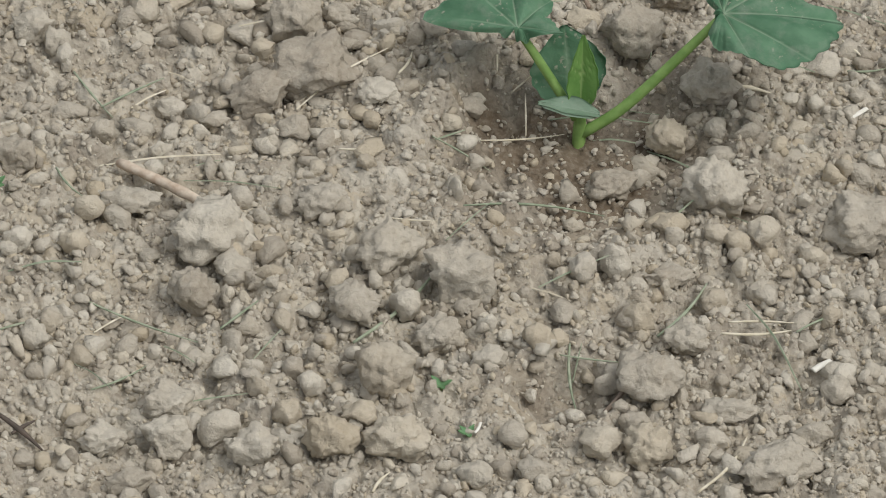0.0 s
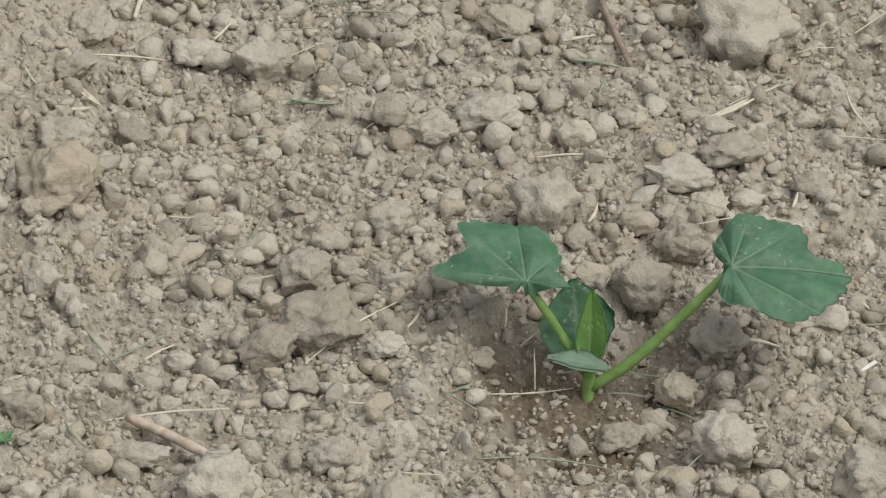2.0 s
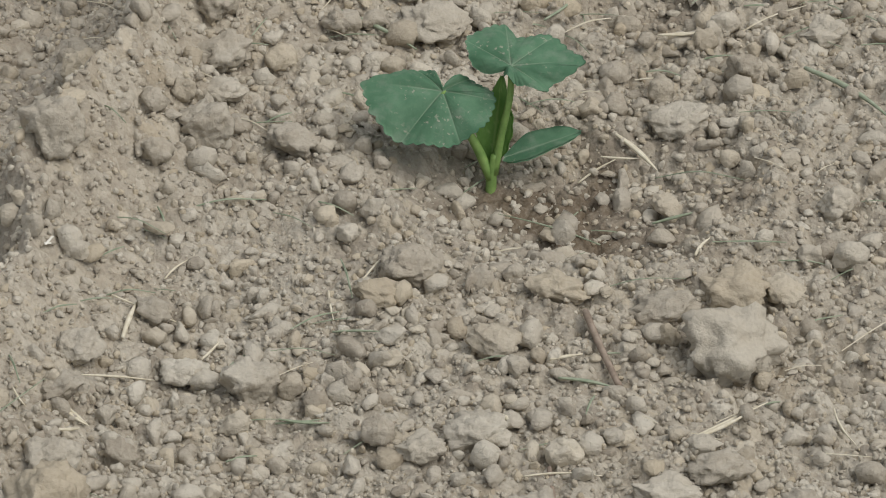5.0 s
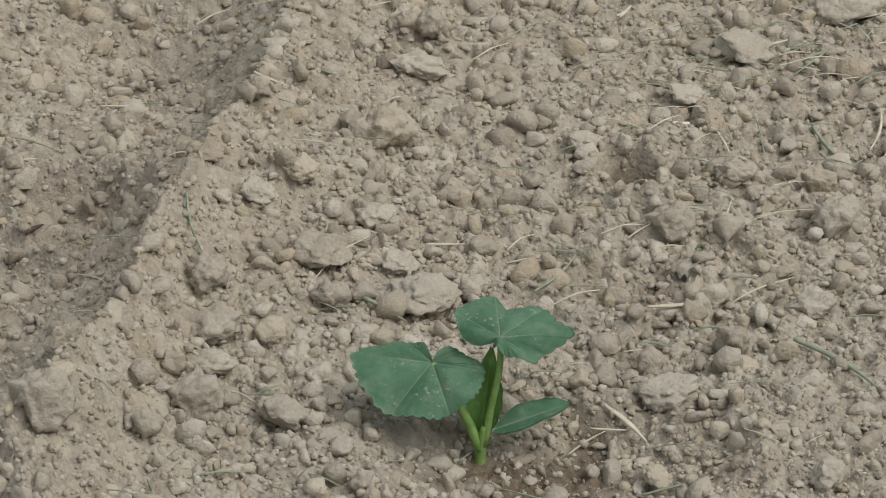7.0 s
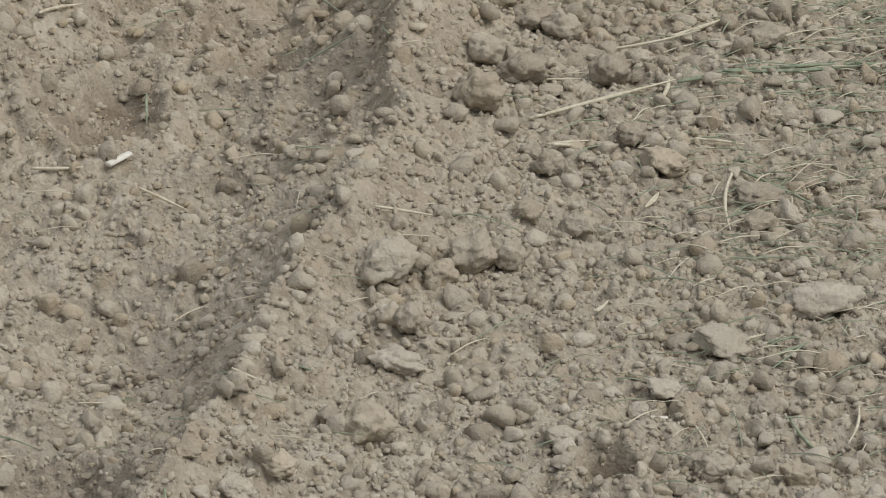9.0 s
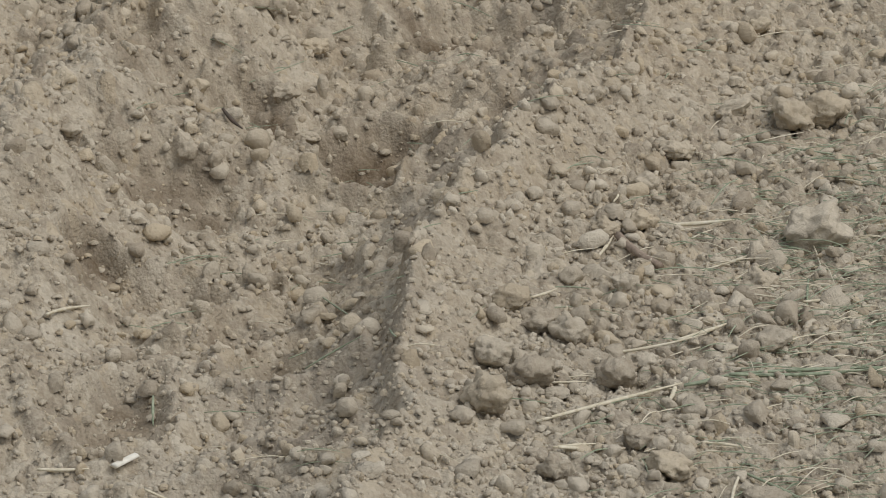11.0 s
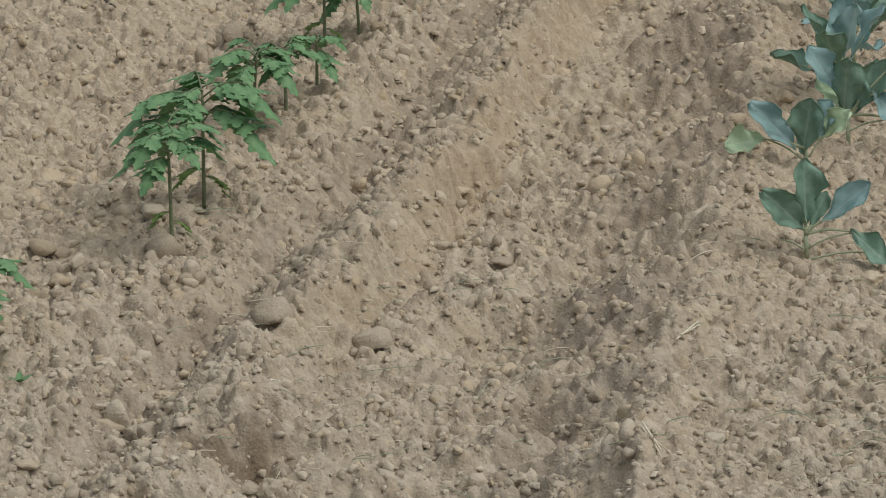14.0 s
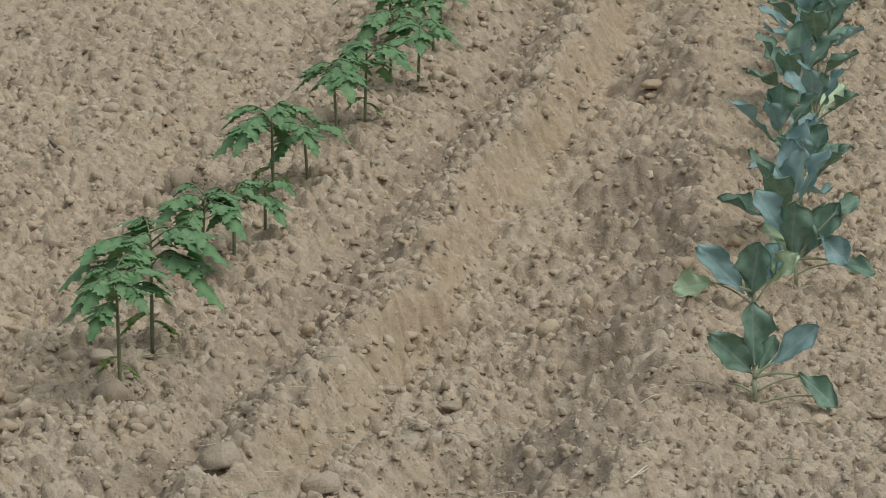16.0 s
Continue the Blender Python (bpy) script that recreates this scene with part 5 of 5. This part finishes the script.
def cabbage_plant(x, y, seed, leaves, size):
    rng = random.Random(seed)
    plant = thing("cabbage_seedling", x, y, "bushy blue-green cabbage seedling with broad waxy leaves", "seedling", "cabbage seedlings in the row")
    top = arr(rng.uniform(-0.006, 0.006), rng.uniform(-0.006, 0.006), 0.05 * size)
    part("stem", [tube(((0, 0, -0.01), tuple(top)), (0.0042, 0.0034))], cabbage_stalk, plant)
    turn = rng.uniform(0, 6.3)
    for n in range(leaves):
        turn += 2.4 + rng.uniform(-0.3, 0.3)
        rise = math.radians(28 + 50 * n / (leaves - 1) + rng.uniform(-8, 8))
        out = arr(math.cos(turn), math.sin(turn), 0)
        way = out * math.cos(rise) + arr(0, 0, math.sin(rise))
        start = top * (0.55 + 0.45 * n / leaves)
        stalk = (0.055 - 0.02 * n / leaves) * size
        long = rng.uniform(0.070, 0.115) * size
        a = start + way * stalk * 0.8
        b = start + way * (stalk + long) - arr(0, 0, 0.010 * size)
        side = arr(-math.sin(turn), math.cos(turn), 0) * rng.uniform(0.021, 0.031) * size
        if n == 0 and rng.random() < 0.35:
            skin, note = cabbage_pale, "fading pale green leaf"
        elif rng.random() < 0.4:
            skin, note = cabbage_blue, "waxy blue-grey leaf"
        else:
            skin, note = cabbage_leaf, ""
        leaf = part("leaf", [blade(a, b, side, droop=rng.uniform(0.0, 0.14), cup=rng.uniform(0.3, 0.7), blunt=1.45, full=0.7, ruffle=0.26, teeth=0.05, lobes=31.0, ribs=6, marks=0.6, seed=seed + n, nu=16, nv=11)], skin, plant, note)
        part("leaf_stalk", [tube((tuple(start), tuple(start + way * stalk * 0.5 + arr(0, 0, 0.003)), tuple(a + (b - a) * 0.4 - arr(0, 0, 0.001))), (0.0027, 0.0022, 0.0010), 6)], cabbage_stalk, leaf)
    return plant


for n, (x, y) in enumerate(((0.587, 7.02), (0.625, 7.34), (0.655, 7.68), (0.691, 7.98), (0.722, 8.26), (0.753, 8.52), (0.779, 8.75), (0.811, 8.98), (0.852, 9.28), (0.892, 9.58), (0.925, 9.82))):
    cabbage_plant(x + 0.025 * math.sin(n * 2.7), y + 0.05 * math.sin(n * 4.1), 30 + n, 9 if n % 3 else 8, 1.04 - 0.03 * (n % 4))

# ---- the tomato row ----


def leaflet(at, way, side, long, wide, seed):
    """A toothed, drooping leaflet."""
    return blade(at, at + way * long, side * wide, droop=0.28, cup=-0.25, blunt=0.55, teeth=0.32, lobes=21.0, ribs=4, seed=seed, nu=13, nv=5, thick=0.0005)


def compound_leaf(start, turn, rise, long, seed, skin, plant):
    """A feathered tomato leaf: an arched stalk with leaflets in pairs and one at its end."""
    rng = random.Random(seed)
    out, across = arr(math.cos(turn), math.sin(turn), 0), arr(-math.sin(turn), math.cos(turn), 0)
    spine = []
    for k in np.linspace(0, 1, 6):
        spine.append(start + out * long * (k - 0.12 * k * k) + arr(0, 0, long * (math.tan(rise) * k - 0.80 * k * k)))
    pieces = [tube([tuple(p) for p in spine], (0.0016, 0.0012, 0.0007), 5)]
    leaf = None
    blades = []
    for k, big in ((0.28, 0.55), (0.46, 0.8), (0.64, 0.95), (0.82, 1.0)):
        i = min(int(k * 5), 4)
        p = spine[i] + (spine[i + 1] - spine[i]) * (k * 5 - i)
        for s in (-1, 1):
            way = out * rng.uniform(0.4, 0.7) + across * s * 0.85 + arr(0, 0, rng.uniform(-0.35, 0.05))
            way /= np.linalg.norm(way)
            side = np.cross(way, arr(0, 0, 1))
            side /= np.linalg.norm(side)
            blades.append(leaflet(p, way, side, long * 0.46 * big * rng.uniform(0.85, 1.15), long * 0.145 * big, rng.randrange(99)))
    way = out * 0.8 + arr(0, 0, -0.55)
    blades.append(leaflet(spine[-1] - out * 0.004, way / np.linalg.norm(way), across, long * 0.55, long * 0.19, rng.randrange(99)))
    leaf = part("leaf", blades, skin, plant)
    part("leaf_stalk", pieces, tomato_stalk, leaf)


def tomato_plant(x, y, tall, seed, leaves, spread, label):
    rng = random.Random(seed)
    plant = thing("tomato_seedling", x, y, label, "seedling", "tomato seedlings in the row")
    bend = arr(rng.uniform(-0.01, 0.01), rng.uniform(-0.008, 0.008), 0)
    spine = [arr(0, 0, -0.012), bend * 0.5 + arr(0, 0, tall * 0.5), bend + arr(0, 0, tall * 0.92)]
    part("stem", [tube([tuple(p) for p in spine], (0.0031, 0.0027, 0.0018))], tomato_stalk, plant)
    turn = rng.uniform(0, 6.3)
    for n in range(leaves):
        turn += 2.4 + rng.uniform(-0.35, 0.35)
        k = 0.68 + 0.30 * n / (leaves - 1)
        p = bend * k + arr(0, 0, tall * k)
        compound_leaf(p, turn, math.radians(rng.uniform(30, 48)), spread * rng.uniform(0.8, 1.1) * (1.0 if n < leaves - 2 else 0.7), seed * 20 + n, tomato_leaf, plant)
    if tall > 0.15:
        compound_leaf(bend * 0.2 + arr(0, 0, tall * 0.28), rng.uniform(2.6, 3.6), 0.5, spread * 0.42, seed * 20 + 15, tomato_yellow, plant)
        compound_leaf(bend * 0.2 + arr(0, 0, tall * 0.22), rng.uniform(-0.6, 0.4), 0.2, spread * 0.38, seed * 20 + 16, tomato_yellow, plant)
    return plant


for n, (x, y, tall, many, spread) in enumerate((
        (-0.477, 6.045, 0.195, 8, 0.095), (-0.444, 6.259, 0.185, 9, 0.128), (-0.400, 6.80, 0.135, 7, 0.115), (-0.347, 6.853, 0.115, 6, 0.085),
        (-0.303, 7.036, 0.095, 6, 0.075), (-0.304, 7.406, 0.160, 9, 0.125), (-0.245, 7.503, 0.110, 6, 0.095), (-0.202, 7.913, 0.145, 8, 0.115),
        (-0.151, 8.001, 0.165, 8, 0.120), (-0.050, 8.353, 0.130, 7, 0.110), (-0.108, 8.431, 0.155, 8, 0.120), (-0.109, 8.761, 0.160, 9, 0.130),
        (-0.019, 8.743, 0.150, 8, 0.110), (-0.005, 9.099, 0.155, 8, 0.125), (0.045, 9.40, 0.150, 8, 0.12), (-0.715, 5.47, 0.150, 9, 0.125))):
    tomato_plant(x, y, tall * (0.95 if 1 < n < 15 else 1.0), 60 + n, many + (2 if n < 4 else 0), spread * (0.80 if n < 2 else 0.70), "tall tomato seedling with drooping feathered dark green leaves" if tall > 0.14 else "short tomato seedling with a few feathered green leaves")

# ---- straw, grass and twigs lying about ----


def dry_fibre(name, a, b, rough=0.75):
    m = Nodes(name)
    geo = m.coord("Object")
    col = m.mix(m.span(m.noise(geo, 140.0, 3.0), 0.35, 0.65), a, b)
    col = m.mix(m.span(m.rand(), 0.0, 1.0, 0.0, 0.35), col, b)
    m.set(Base_Color=col, Roughness=rough, Normal=m.bump(m.noise(geo, 700.0, 2.0), 0.3, 0.0008))
    return m.mat


STRANDS = {
    "straw": ("straw_stalk", dry_fibre("straw", (0.55, 0.49, 0.35, 1), (0.72, 0.67, 0.54, 1)), "short pale dry straw lying on the soil", "straw"),
    "grass": ("grass_blade", dry_fibre("wilted_grass", (0.20, 0.25, 0.16, 1), (0.36, 0.40, 0.29, 1)), "wilted grey-green grass blade lying on the soil", "grass blade"),
    "twig": ("twig", dry_fibre("twig", (0.20, 0.15, 0.11, 1), (0.34, 0.27, 0.21, 1)), "thin grey-brown twig lying on the soil", "twig"),
    "root": ("root_shred", dry_fibre("root", (0.06, 0.05, 0.04, 1), (0.12, 0.09, 0.07, 1)), "dark shrivelled shred of root on the soil", "root"),
    "chip": ("straw_chip", dry_fibre("pale_chip", (0.70, 0.67, 0.58, 1), (0.82, 0.80, 0.72, 1)), "small whitish chip of straw on the soil", "chip"),
    "stick": ("stick", dry_fibre("stick", (0.36, 0.25, 0.17, 1), (0.62, 0.53, 0.42, 1)), "pale dry stick with peeling brown bark on the soil", "stick"),
}
strand_rng = random.Random(8)


def ground_at(x, y):
    z, _, _, _ = surface(np.array(x), np.array(y))
    return z


def strands(kind, rows):
    """Single strands: both ends in metres and the thickness in millimetres."""
    name, material, label, category = STRANDS[kind]
    for x0, y0, x1, y1, wide in rows:
        long = math.hypot(x1 - x0, y1 - y0)
        n = 7
        k = np.linspace(0, 1, n)
        bow = strand_rng.uniform(-0.07, 0.07) * long
        px = x0 + (x1 - x0) * k - (y1 - y0) / long * bow * np.sin(math.pi * k)
        py = y0 + (y1 - y0) * k + (x1 - x0) / long * bow * np.sin(math.pi * k)
        gz = ground_at(px, py)
        line = gz[0] + (gz[-1] - gz[0]) * k
        pz = line + max(0.0, float(np.sort(gz - line)[-2])) + wide * 0.0004 + (0.008 if kind == "stick" else 0.0035)
        r = wide * 0.0006
        ends = (r, r, r * 0.9) if kind in ("stick", "twig", "chip") else (r * 0.7, r, r * 0.35)
        c = (px[n // 2], py[n // 2], pz[n // 2])
        v, f, _ = tube(np.stack([px - c[0], py - c[1], pz - c[2]], -1)[::2], ends, 6)
        if kind == "chip":
            v = v * (1, 1, 0.45)
        if kind == "stick":
            v = v * (1 + 0.0 * v) + 0.0006 * np.sin(v * 900)
        mesh = bpy.data.meshes.new(name)
        mesh.from_pydata([tuple(p) for p in v], [], f)
        mesh.polygons.foreach_set("use_smooth", np.ones(len(f), bool))
        mesh.materials.append(material)
        mesh.update()
        ob = new(name, mesh)
        ob.location = c
        tagged(ob, label, category, {"straw": "straw stalks on the soil", "grass": "grass blades on the soil", "chip": "straw chips on the soil"}.get(kind, ""))


strands("straw", (
    (-0.076, 2.046, -0.069, 2.088, 1.8), (0.133, 2.067, 0.158, 2.070, 2.5), (0.121, 1.834, 0.163, 1.848, 1.7), (0.126, 1.851, 0.168, 1.856, 1.3),
    (0.105, 1.699, 0.135, 1.761, 1.9), (-0.024, 2.011, 0.028, 2.033, 1.1), (-0.079, 1.701, -0.070, 1.717, 1.9), (-0.077, 1.922, -0.050, 1.920, 1.0),
    (0.206, 2.133, 0.220, 2.116, 1.8), (0.004, 2.025, 0.003, 2.057, 1.1), (-0.006, 2.062, 0.008, 2.069, 1.1), (-0.015, 2.080, -0.015, 2.072, 1.4),
    (-0.111, 1.988, -0.090, 1.985, 1.4), (-0.016, 2.319, -0.003, 2.313, 3.1), (0.037, 2.181, 0.043, 2.199, 2.2), (-0.250, 2.210, -0.244, 2.226, 1.9),
    (-0.235, 2.168, -0.217, 2.172, 1.1), (0.115, 2.292, 0.154, 2.323, 2.7), (0.171, 2.207, 0.175, 2.223, 2.2), (-0.306, 2.297, -0.290, 2.291, 1.9),
))
strands("straw", (
    (0.171, 2.207, 0.175, 2.223, 2.2), (-0.306, 2.297, -0.290, 2.291, 1.9), (-0.307, 2.265, -0.295, 2.280, 2.3), (0.002, 2.244, 0.054, 2.245, 1.5),
    (0.213, 2.347, 0.226, 2.305, 1.6), (0.019, 2.387, 0.042, 2.396, 2.3), (-0.137, 2.462, -0.132, 2.429, 1.6), (-0.015, 2.319, -0.002, 2.313, 3.1),
    (-0.222, 2.390, -0.211, 2.408, 2.0), (-0.298, 2.331, -0.252, 2.362, 1.5), (-0.287, 2.434, -0.236, 2.427, 1.6), (-0.276, 2.391, -0.269, 2.438, 3.5),
    (-0.253, 2.469, -0.239, 2.495, 1.6), (-0.113, 2.477, -0.098, 2.505, 1.6), (-0.304, 2.300, -0.292, 2.292, 2.3), (-0.341, 2.301, -0.331, 2.288, 1.5),
    (0.123, 2.521, 0.134, 2.543, 2.4), (0.116, 2.294, 0.168, 2.347, 1.9), (0.102, 2.823, 0.142, 2.827, 1.8), (0.068, 2.694, 0.099, 2.663, 3.0),
))
strands("straw", (
    (0.102, 2.823, 0.142, 2.827, 1.8), (0.068, 2.694, 0.099, 2.663, 3.0), (0.040, 2.661, 0.068, 2.675, 1.7), (0.057, 2.678, 0.087, 2.677, 1.7),
    (-0.071, 2.892, -0.040, 2.907, 1.8), (-0.008, 2.898, 0.025, 2.889, 1.8), (-0.218, 3.096, -0.190, 3.095, 2.3), (0.219, 3.256, 0.236, 3.264, 2.4),
    (0.086, 3.311, 0.098, 3.321, 2.5), (0.167, 3.106, 0.176, 3.077, 1.9), (-0.363, 3.250, -0.331, 3.256, 1.5), (0.307, 3.155, 0.294, 3.102, 2.4),
    (0.089, 2.933, 0.107, 2.941, 1.4), (0.032, 3.720, 0.176, 3.815, 3.8), (0.225, 3.638, 0.214, 3.479, 3.2), (-0.451, 3.719, -0.401, 3.722, 3.3),
    (-0.343, 3.671, -0.296, 3.660, 2.7), (-0.110, 3.453, -0.057, 3.464, 2.6), (0.138, 3.539, 0.152, 3.581, 2.6), (0.053, 3.649, 0.085, 3.672, 3.2),
))
strands("straw", (
    (0.138, 3.539, 0.152, 3.581, 2.6), (0.053, 3.649, 0.085, 3.672, 3.2), (0.210, 3.254, 0.237, 3.265, 2.4), (0.089, 3.310, 0.099, 3.324, 2.5),
    (0.085, 3.919, 0.205, 3.935, 2.8), (0.176, 3.932, 0.232, 3.971, 4.0), (0.166, 4.254, 0.246, 4.254, 3.7), (0.100, 4.152, 0.117, 4.208, 3.6),
    (0.309, 4.042, 0.351, 4.059, 3.5), (0.276, 4.191, 0.207, 4.131, 3.0), (0.343, 3.874, 0.381, 3.871, 3.4), (0.028, 4.016, 0.055, 4.057, 2.9),
    (0.047, 3.814, 0.083, 3.820, 2.2), (0.159, 3.768, 0.170, 3.838, 4.4), (0.048, 3.653, 0.092, 3.680, 2.7), (-0.471, 4.019, -0.433, 4.082, 3.5),
    (-0.199, 3.728, -0.164, 3.672, 2.2), (0.189, 3.681, 0.238, 3.689, 2.7), (0.186, 5.077, 0.210, 5.044, 3.6), (0.170, 4.255, 0.249, 4.260, 3.1),
))
strands("straw", (
    (0.186, 5.077, 0.210, 5.044, 3.6), (0.170, 4.255, 0.249, 4.260, 3.1), (0.119, 4.299, 0.126, 4.348, 2.5), (0.248, 5.550, 0.281, 5.600, 3.1),
    (0.185, 5.083, 0.217, 5.061, 2.9), (0.255, 5.558, 0.285, 5.609, 3.1), (0.331, 7.243, 0.343, 7.246, 4.0),
))
strands("grass", (
    (-0.280, 2.054, -0.252, 2.012, 1.4), (-0.260, 2.020, -0.223, 2.049, 1.4), (-0.259, 1.856, -0.187, 1.827, 1.3), (-0.095, 1.824, -0.042, 1.900, 2.3),
    (0.084, 1.846, 0.114, 1.887, 2.0), (0.032, 1.828, 0.037, 1.785, 1.7), (0.034, 1.810, 0.039, 1.825, 1.0), (0.026, 1.818, 0.066, 1.813, 1.0),
    (0.166, 1.846, 0.194, 1.868, 1.3), (-0.174, 1.833, -0.152, 1.850, 1.7), (-0.054, 2.006, -0.017, 1.992, 1.0), (-0.033, 1.940, 0.053, 1.958, 1.4),
    (-0.283, 1.966, -0.263, 1.939, 1.4), (0.208, 2.102, 0.233, 2.106, 1.4), (-0.246, 1.783, -0.216, 1.809, 1.3), (-0.167, 2.315, -0.136, 2.318, 1.5),
    (-0.206, 2.363, -0.191, 2.400, 2.3), (-0.132, 2.412, -0.099, 2.405, 1.6), (-0.164, 2.315, -0.130, 2.318, 1.5), (0.025, 2.364, 0.065, 2.353, 1.9),
))
strands("grass", (
    (-0.164, 2.315, -0.130, 2.318, 1.5), (0.025, 2.364, 0.065, 2.353, 1.9), (0.056, 2.574, -0.019, 2.606, 1.2), (-0.148, 2.828, -0.084, 2.795, 3.1),
    (0.014, 2.845, 0.048, 2.901, 2.2), (0.213, 2.772, 0.273, 2.710, 3.9), (-0.264, 2.550, -0.256, 2.516, 1.6), (-0.208, 2.928, -0.199, 2.915, 1.8),
    (0.094, 2.593, 0.131, 2.596, 2.1), (-0.177, 3.169, -0.154, 3.140, 2.4), (0.234, 3.222, 0.275, 3.253, 2.9), (0.253, 3.118, 0.274, 3.075, 3.3),
    (-0.258, 2.886, -0.242, 2.830, 2.2), (0.226, 3.638, 0.310, 3.541, 2.7), (0.237, 3.211, 0.273, 3.256, 1.9), (-0.353, 3.901, -0.350, 3.859, 2.9),
    (0.247, 3.133, 0.276, 3.072, 2.4), (0.178, 3.813, 0.223, 3.832, 3.9), (0.223, 3.832, 0.382, 3.878, 3.4), (0.318, 4.094, 0.313, 4.033, 2.4),
))
strands("grass", (
    (0.223, 3.832, 0.382, 3.878, 3.4), (0.318, 4.094, 0.313, 4.033, 2.4), (-0.201, 3.931, -0.143, 3.936, 1.7), (-0.107, 3.871, -0.114, 3.904, 2.2),
    (-0.199, 4.227, -0.148, 4.085, 1.8), (0.222, 3.586, 0.271, 3.601, 2.7), (0.320, 4.510, 0.432, 4.487, 1.9),
))
strands("twig", (
    (0.053, 1.780, 0.069, 1.803, 2.6), (0.019, 2.258, 0.043, 2.141, 3.0), (0.044, 2.443, 0.067, 2.360, 4.4), (0.122, 4.203, 0.165, 4.125, 7.9),
))
strands("root", (
    (-0.296, 1.754, -0.270, 1.736, 3.3), (-0.288, 1.744, -0.276, 1.756, 2.3), (-0.407, 3.043, -0.399, 3.093, 3.8), (-0.328, 4.623, -0.304, 4.601, 4.6),
    (-0.733, 7.721, -0.699, 7.637, 6.3),
))
strands("chip", (
    (0.207, 2.049, 0.218, 2.059, 3.2), (-0.022, 1.748, -0.019, 1.757, 1.6), (0.109, 2.008, 0.118, 2.010, 3.5), (0.175, 1.818, 0.186, 1.826, 4.0),
    (-0.336, 2.462, -0.331, 2.464, 2.4), (-0.335, 2.461, -0.330, 2.468, 2.0), (0.130, 3.121, 0.144, 3.121, 3.8), (-0.170, 3.299, -0.159, 3.314, 2.5),
    (-0.377, 3.724, -0.357, 3.749, 8.8), (-0.301, 5.333, -0.285, 5.376, 3.7),
))
strands("stick", (
    (-0.245, 1.968, -0.166, 1.914, 4.9),
))


def litter(name, count, seed, material, label, thick):
    """Fine chopped straw and grass raked over the right-hand bed, as one mesh."""
    rng = np.random.default_rng(seed)
    pieces = []
    y = rng.uniform(1.75, 6.2, count * 16)
    x = rng.uniform(-0.45, 0.75, count * 16)
    on = step((x - bank(y) - 0.16) / 0.3) * np.exp(-(((y - 4.15) / 0.85) ** 2)) + 0.03
    seen = np.abs(x + 0.02 * y) < 0.125 * y + 0.04
    pick = np.where((rng.uniform(size=len(x)) < on) & seen)[0][:count]
    z = ground_at(x, y)
    for p in pick:
        t, long = rng.normal(0.0, 0.6), rng.uniform(0.010, 0.045) + 0.05 * rng.uniform() ** 4
        d = arr(math.cos(t), math.sin(t), rng.uniform(-0.1, 0.25)) * long / 2
        c = arr(x[p], y[p], z[p] + 0.005)
        r = thick * rng.uniform(0.6, 1.3)
        pieces.append(tube((c - d, c + arr(0, 0, rng.uniform(0, 0.12) * long), c + d), (r * 0.7, r, r * 0.5), 4))
    v, f, _ = merged(pieces)
    mesh = bpy.data.meshes.new(name)
    mesh.from_pydata(v.tolist(), [], f)
    mesh.materials.append(material)
    mesh.update()
    return tagged(new(name, mesh), label, "straw", kind="stuff")


litter("straw_litter", 620, 12, STRANDS["straw"][1], "fine chopped dry straw raked over the bed", 0.0007)
litter("grass_litter", 1250, 13, STRANDS["grass"][1], "fine wilted grass clippings raked over the bed", 0.0007)


def weed(x, y, seed, size):
    rng = random.Random(seed)
    plant = thing("weed_sprout", x, y, "tiny green weed sprout between the clods", "weed", "weed sprouts in the bed")
    part("stem", [tube(((0, 0, -0.006), (0.001, 0, size * 0.5)), (0.0008, 0.0006), 5)], pumpkin_stalk, plant)
    for n in range(4):
        t = n * 1.6 + rng.uniform(0, 1)
        d = arr(math.cos(t), math.sin(t), 0.5)
        part("leaf", [blade(arr(0, 0, size * 0.45), arr(0, 0, size * 0.45) + d * size, arr(-math.sin(t), math.cos(t), 0) * size * 0.3, nu=8, nv=5)], tomato_leaf, plant)


weed(-0.043, 1.788, 1, 0.007)
weed(-0.026, 1.750, 2, 0.006)
weed(0.142, 2.920, 3, 0.006)
weed(-0.630, 5.369, 4, 0.018)
weed(-0.318, 1.941, 5, 0.008)
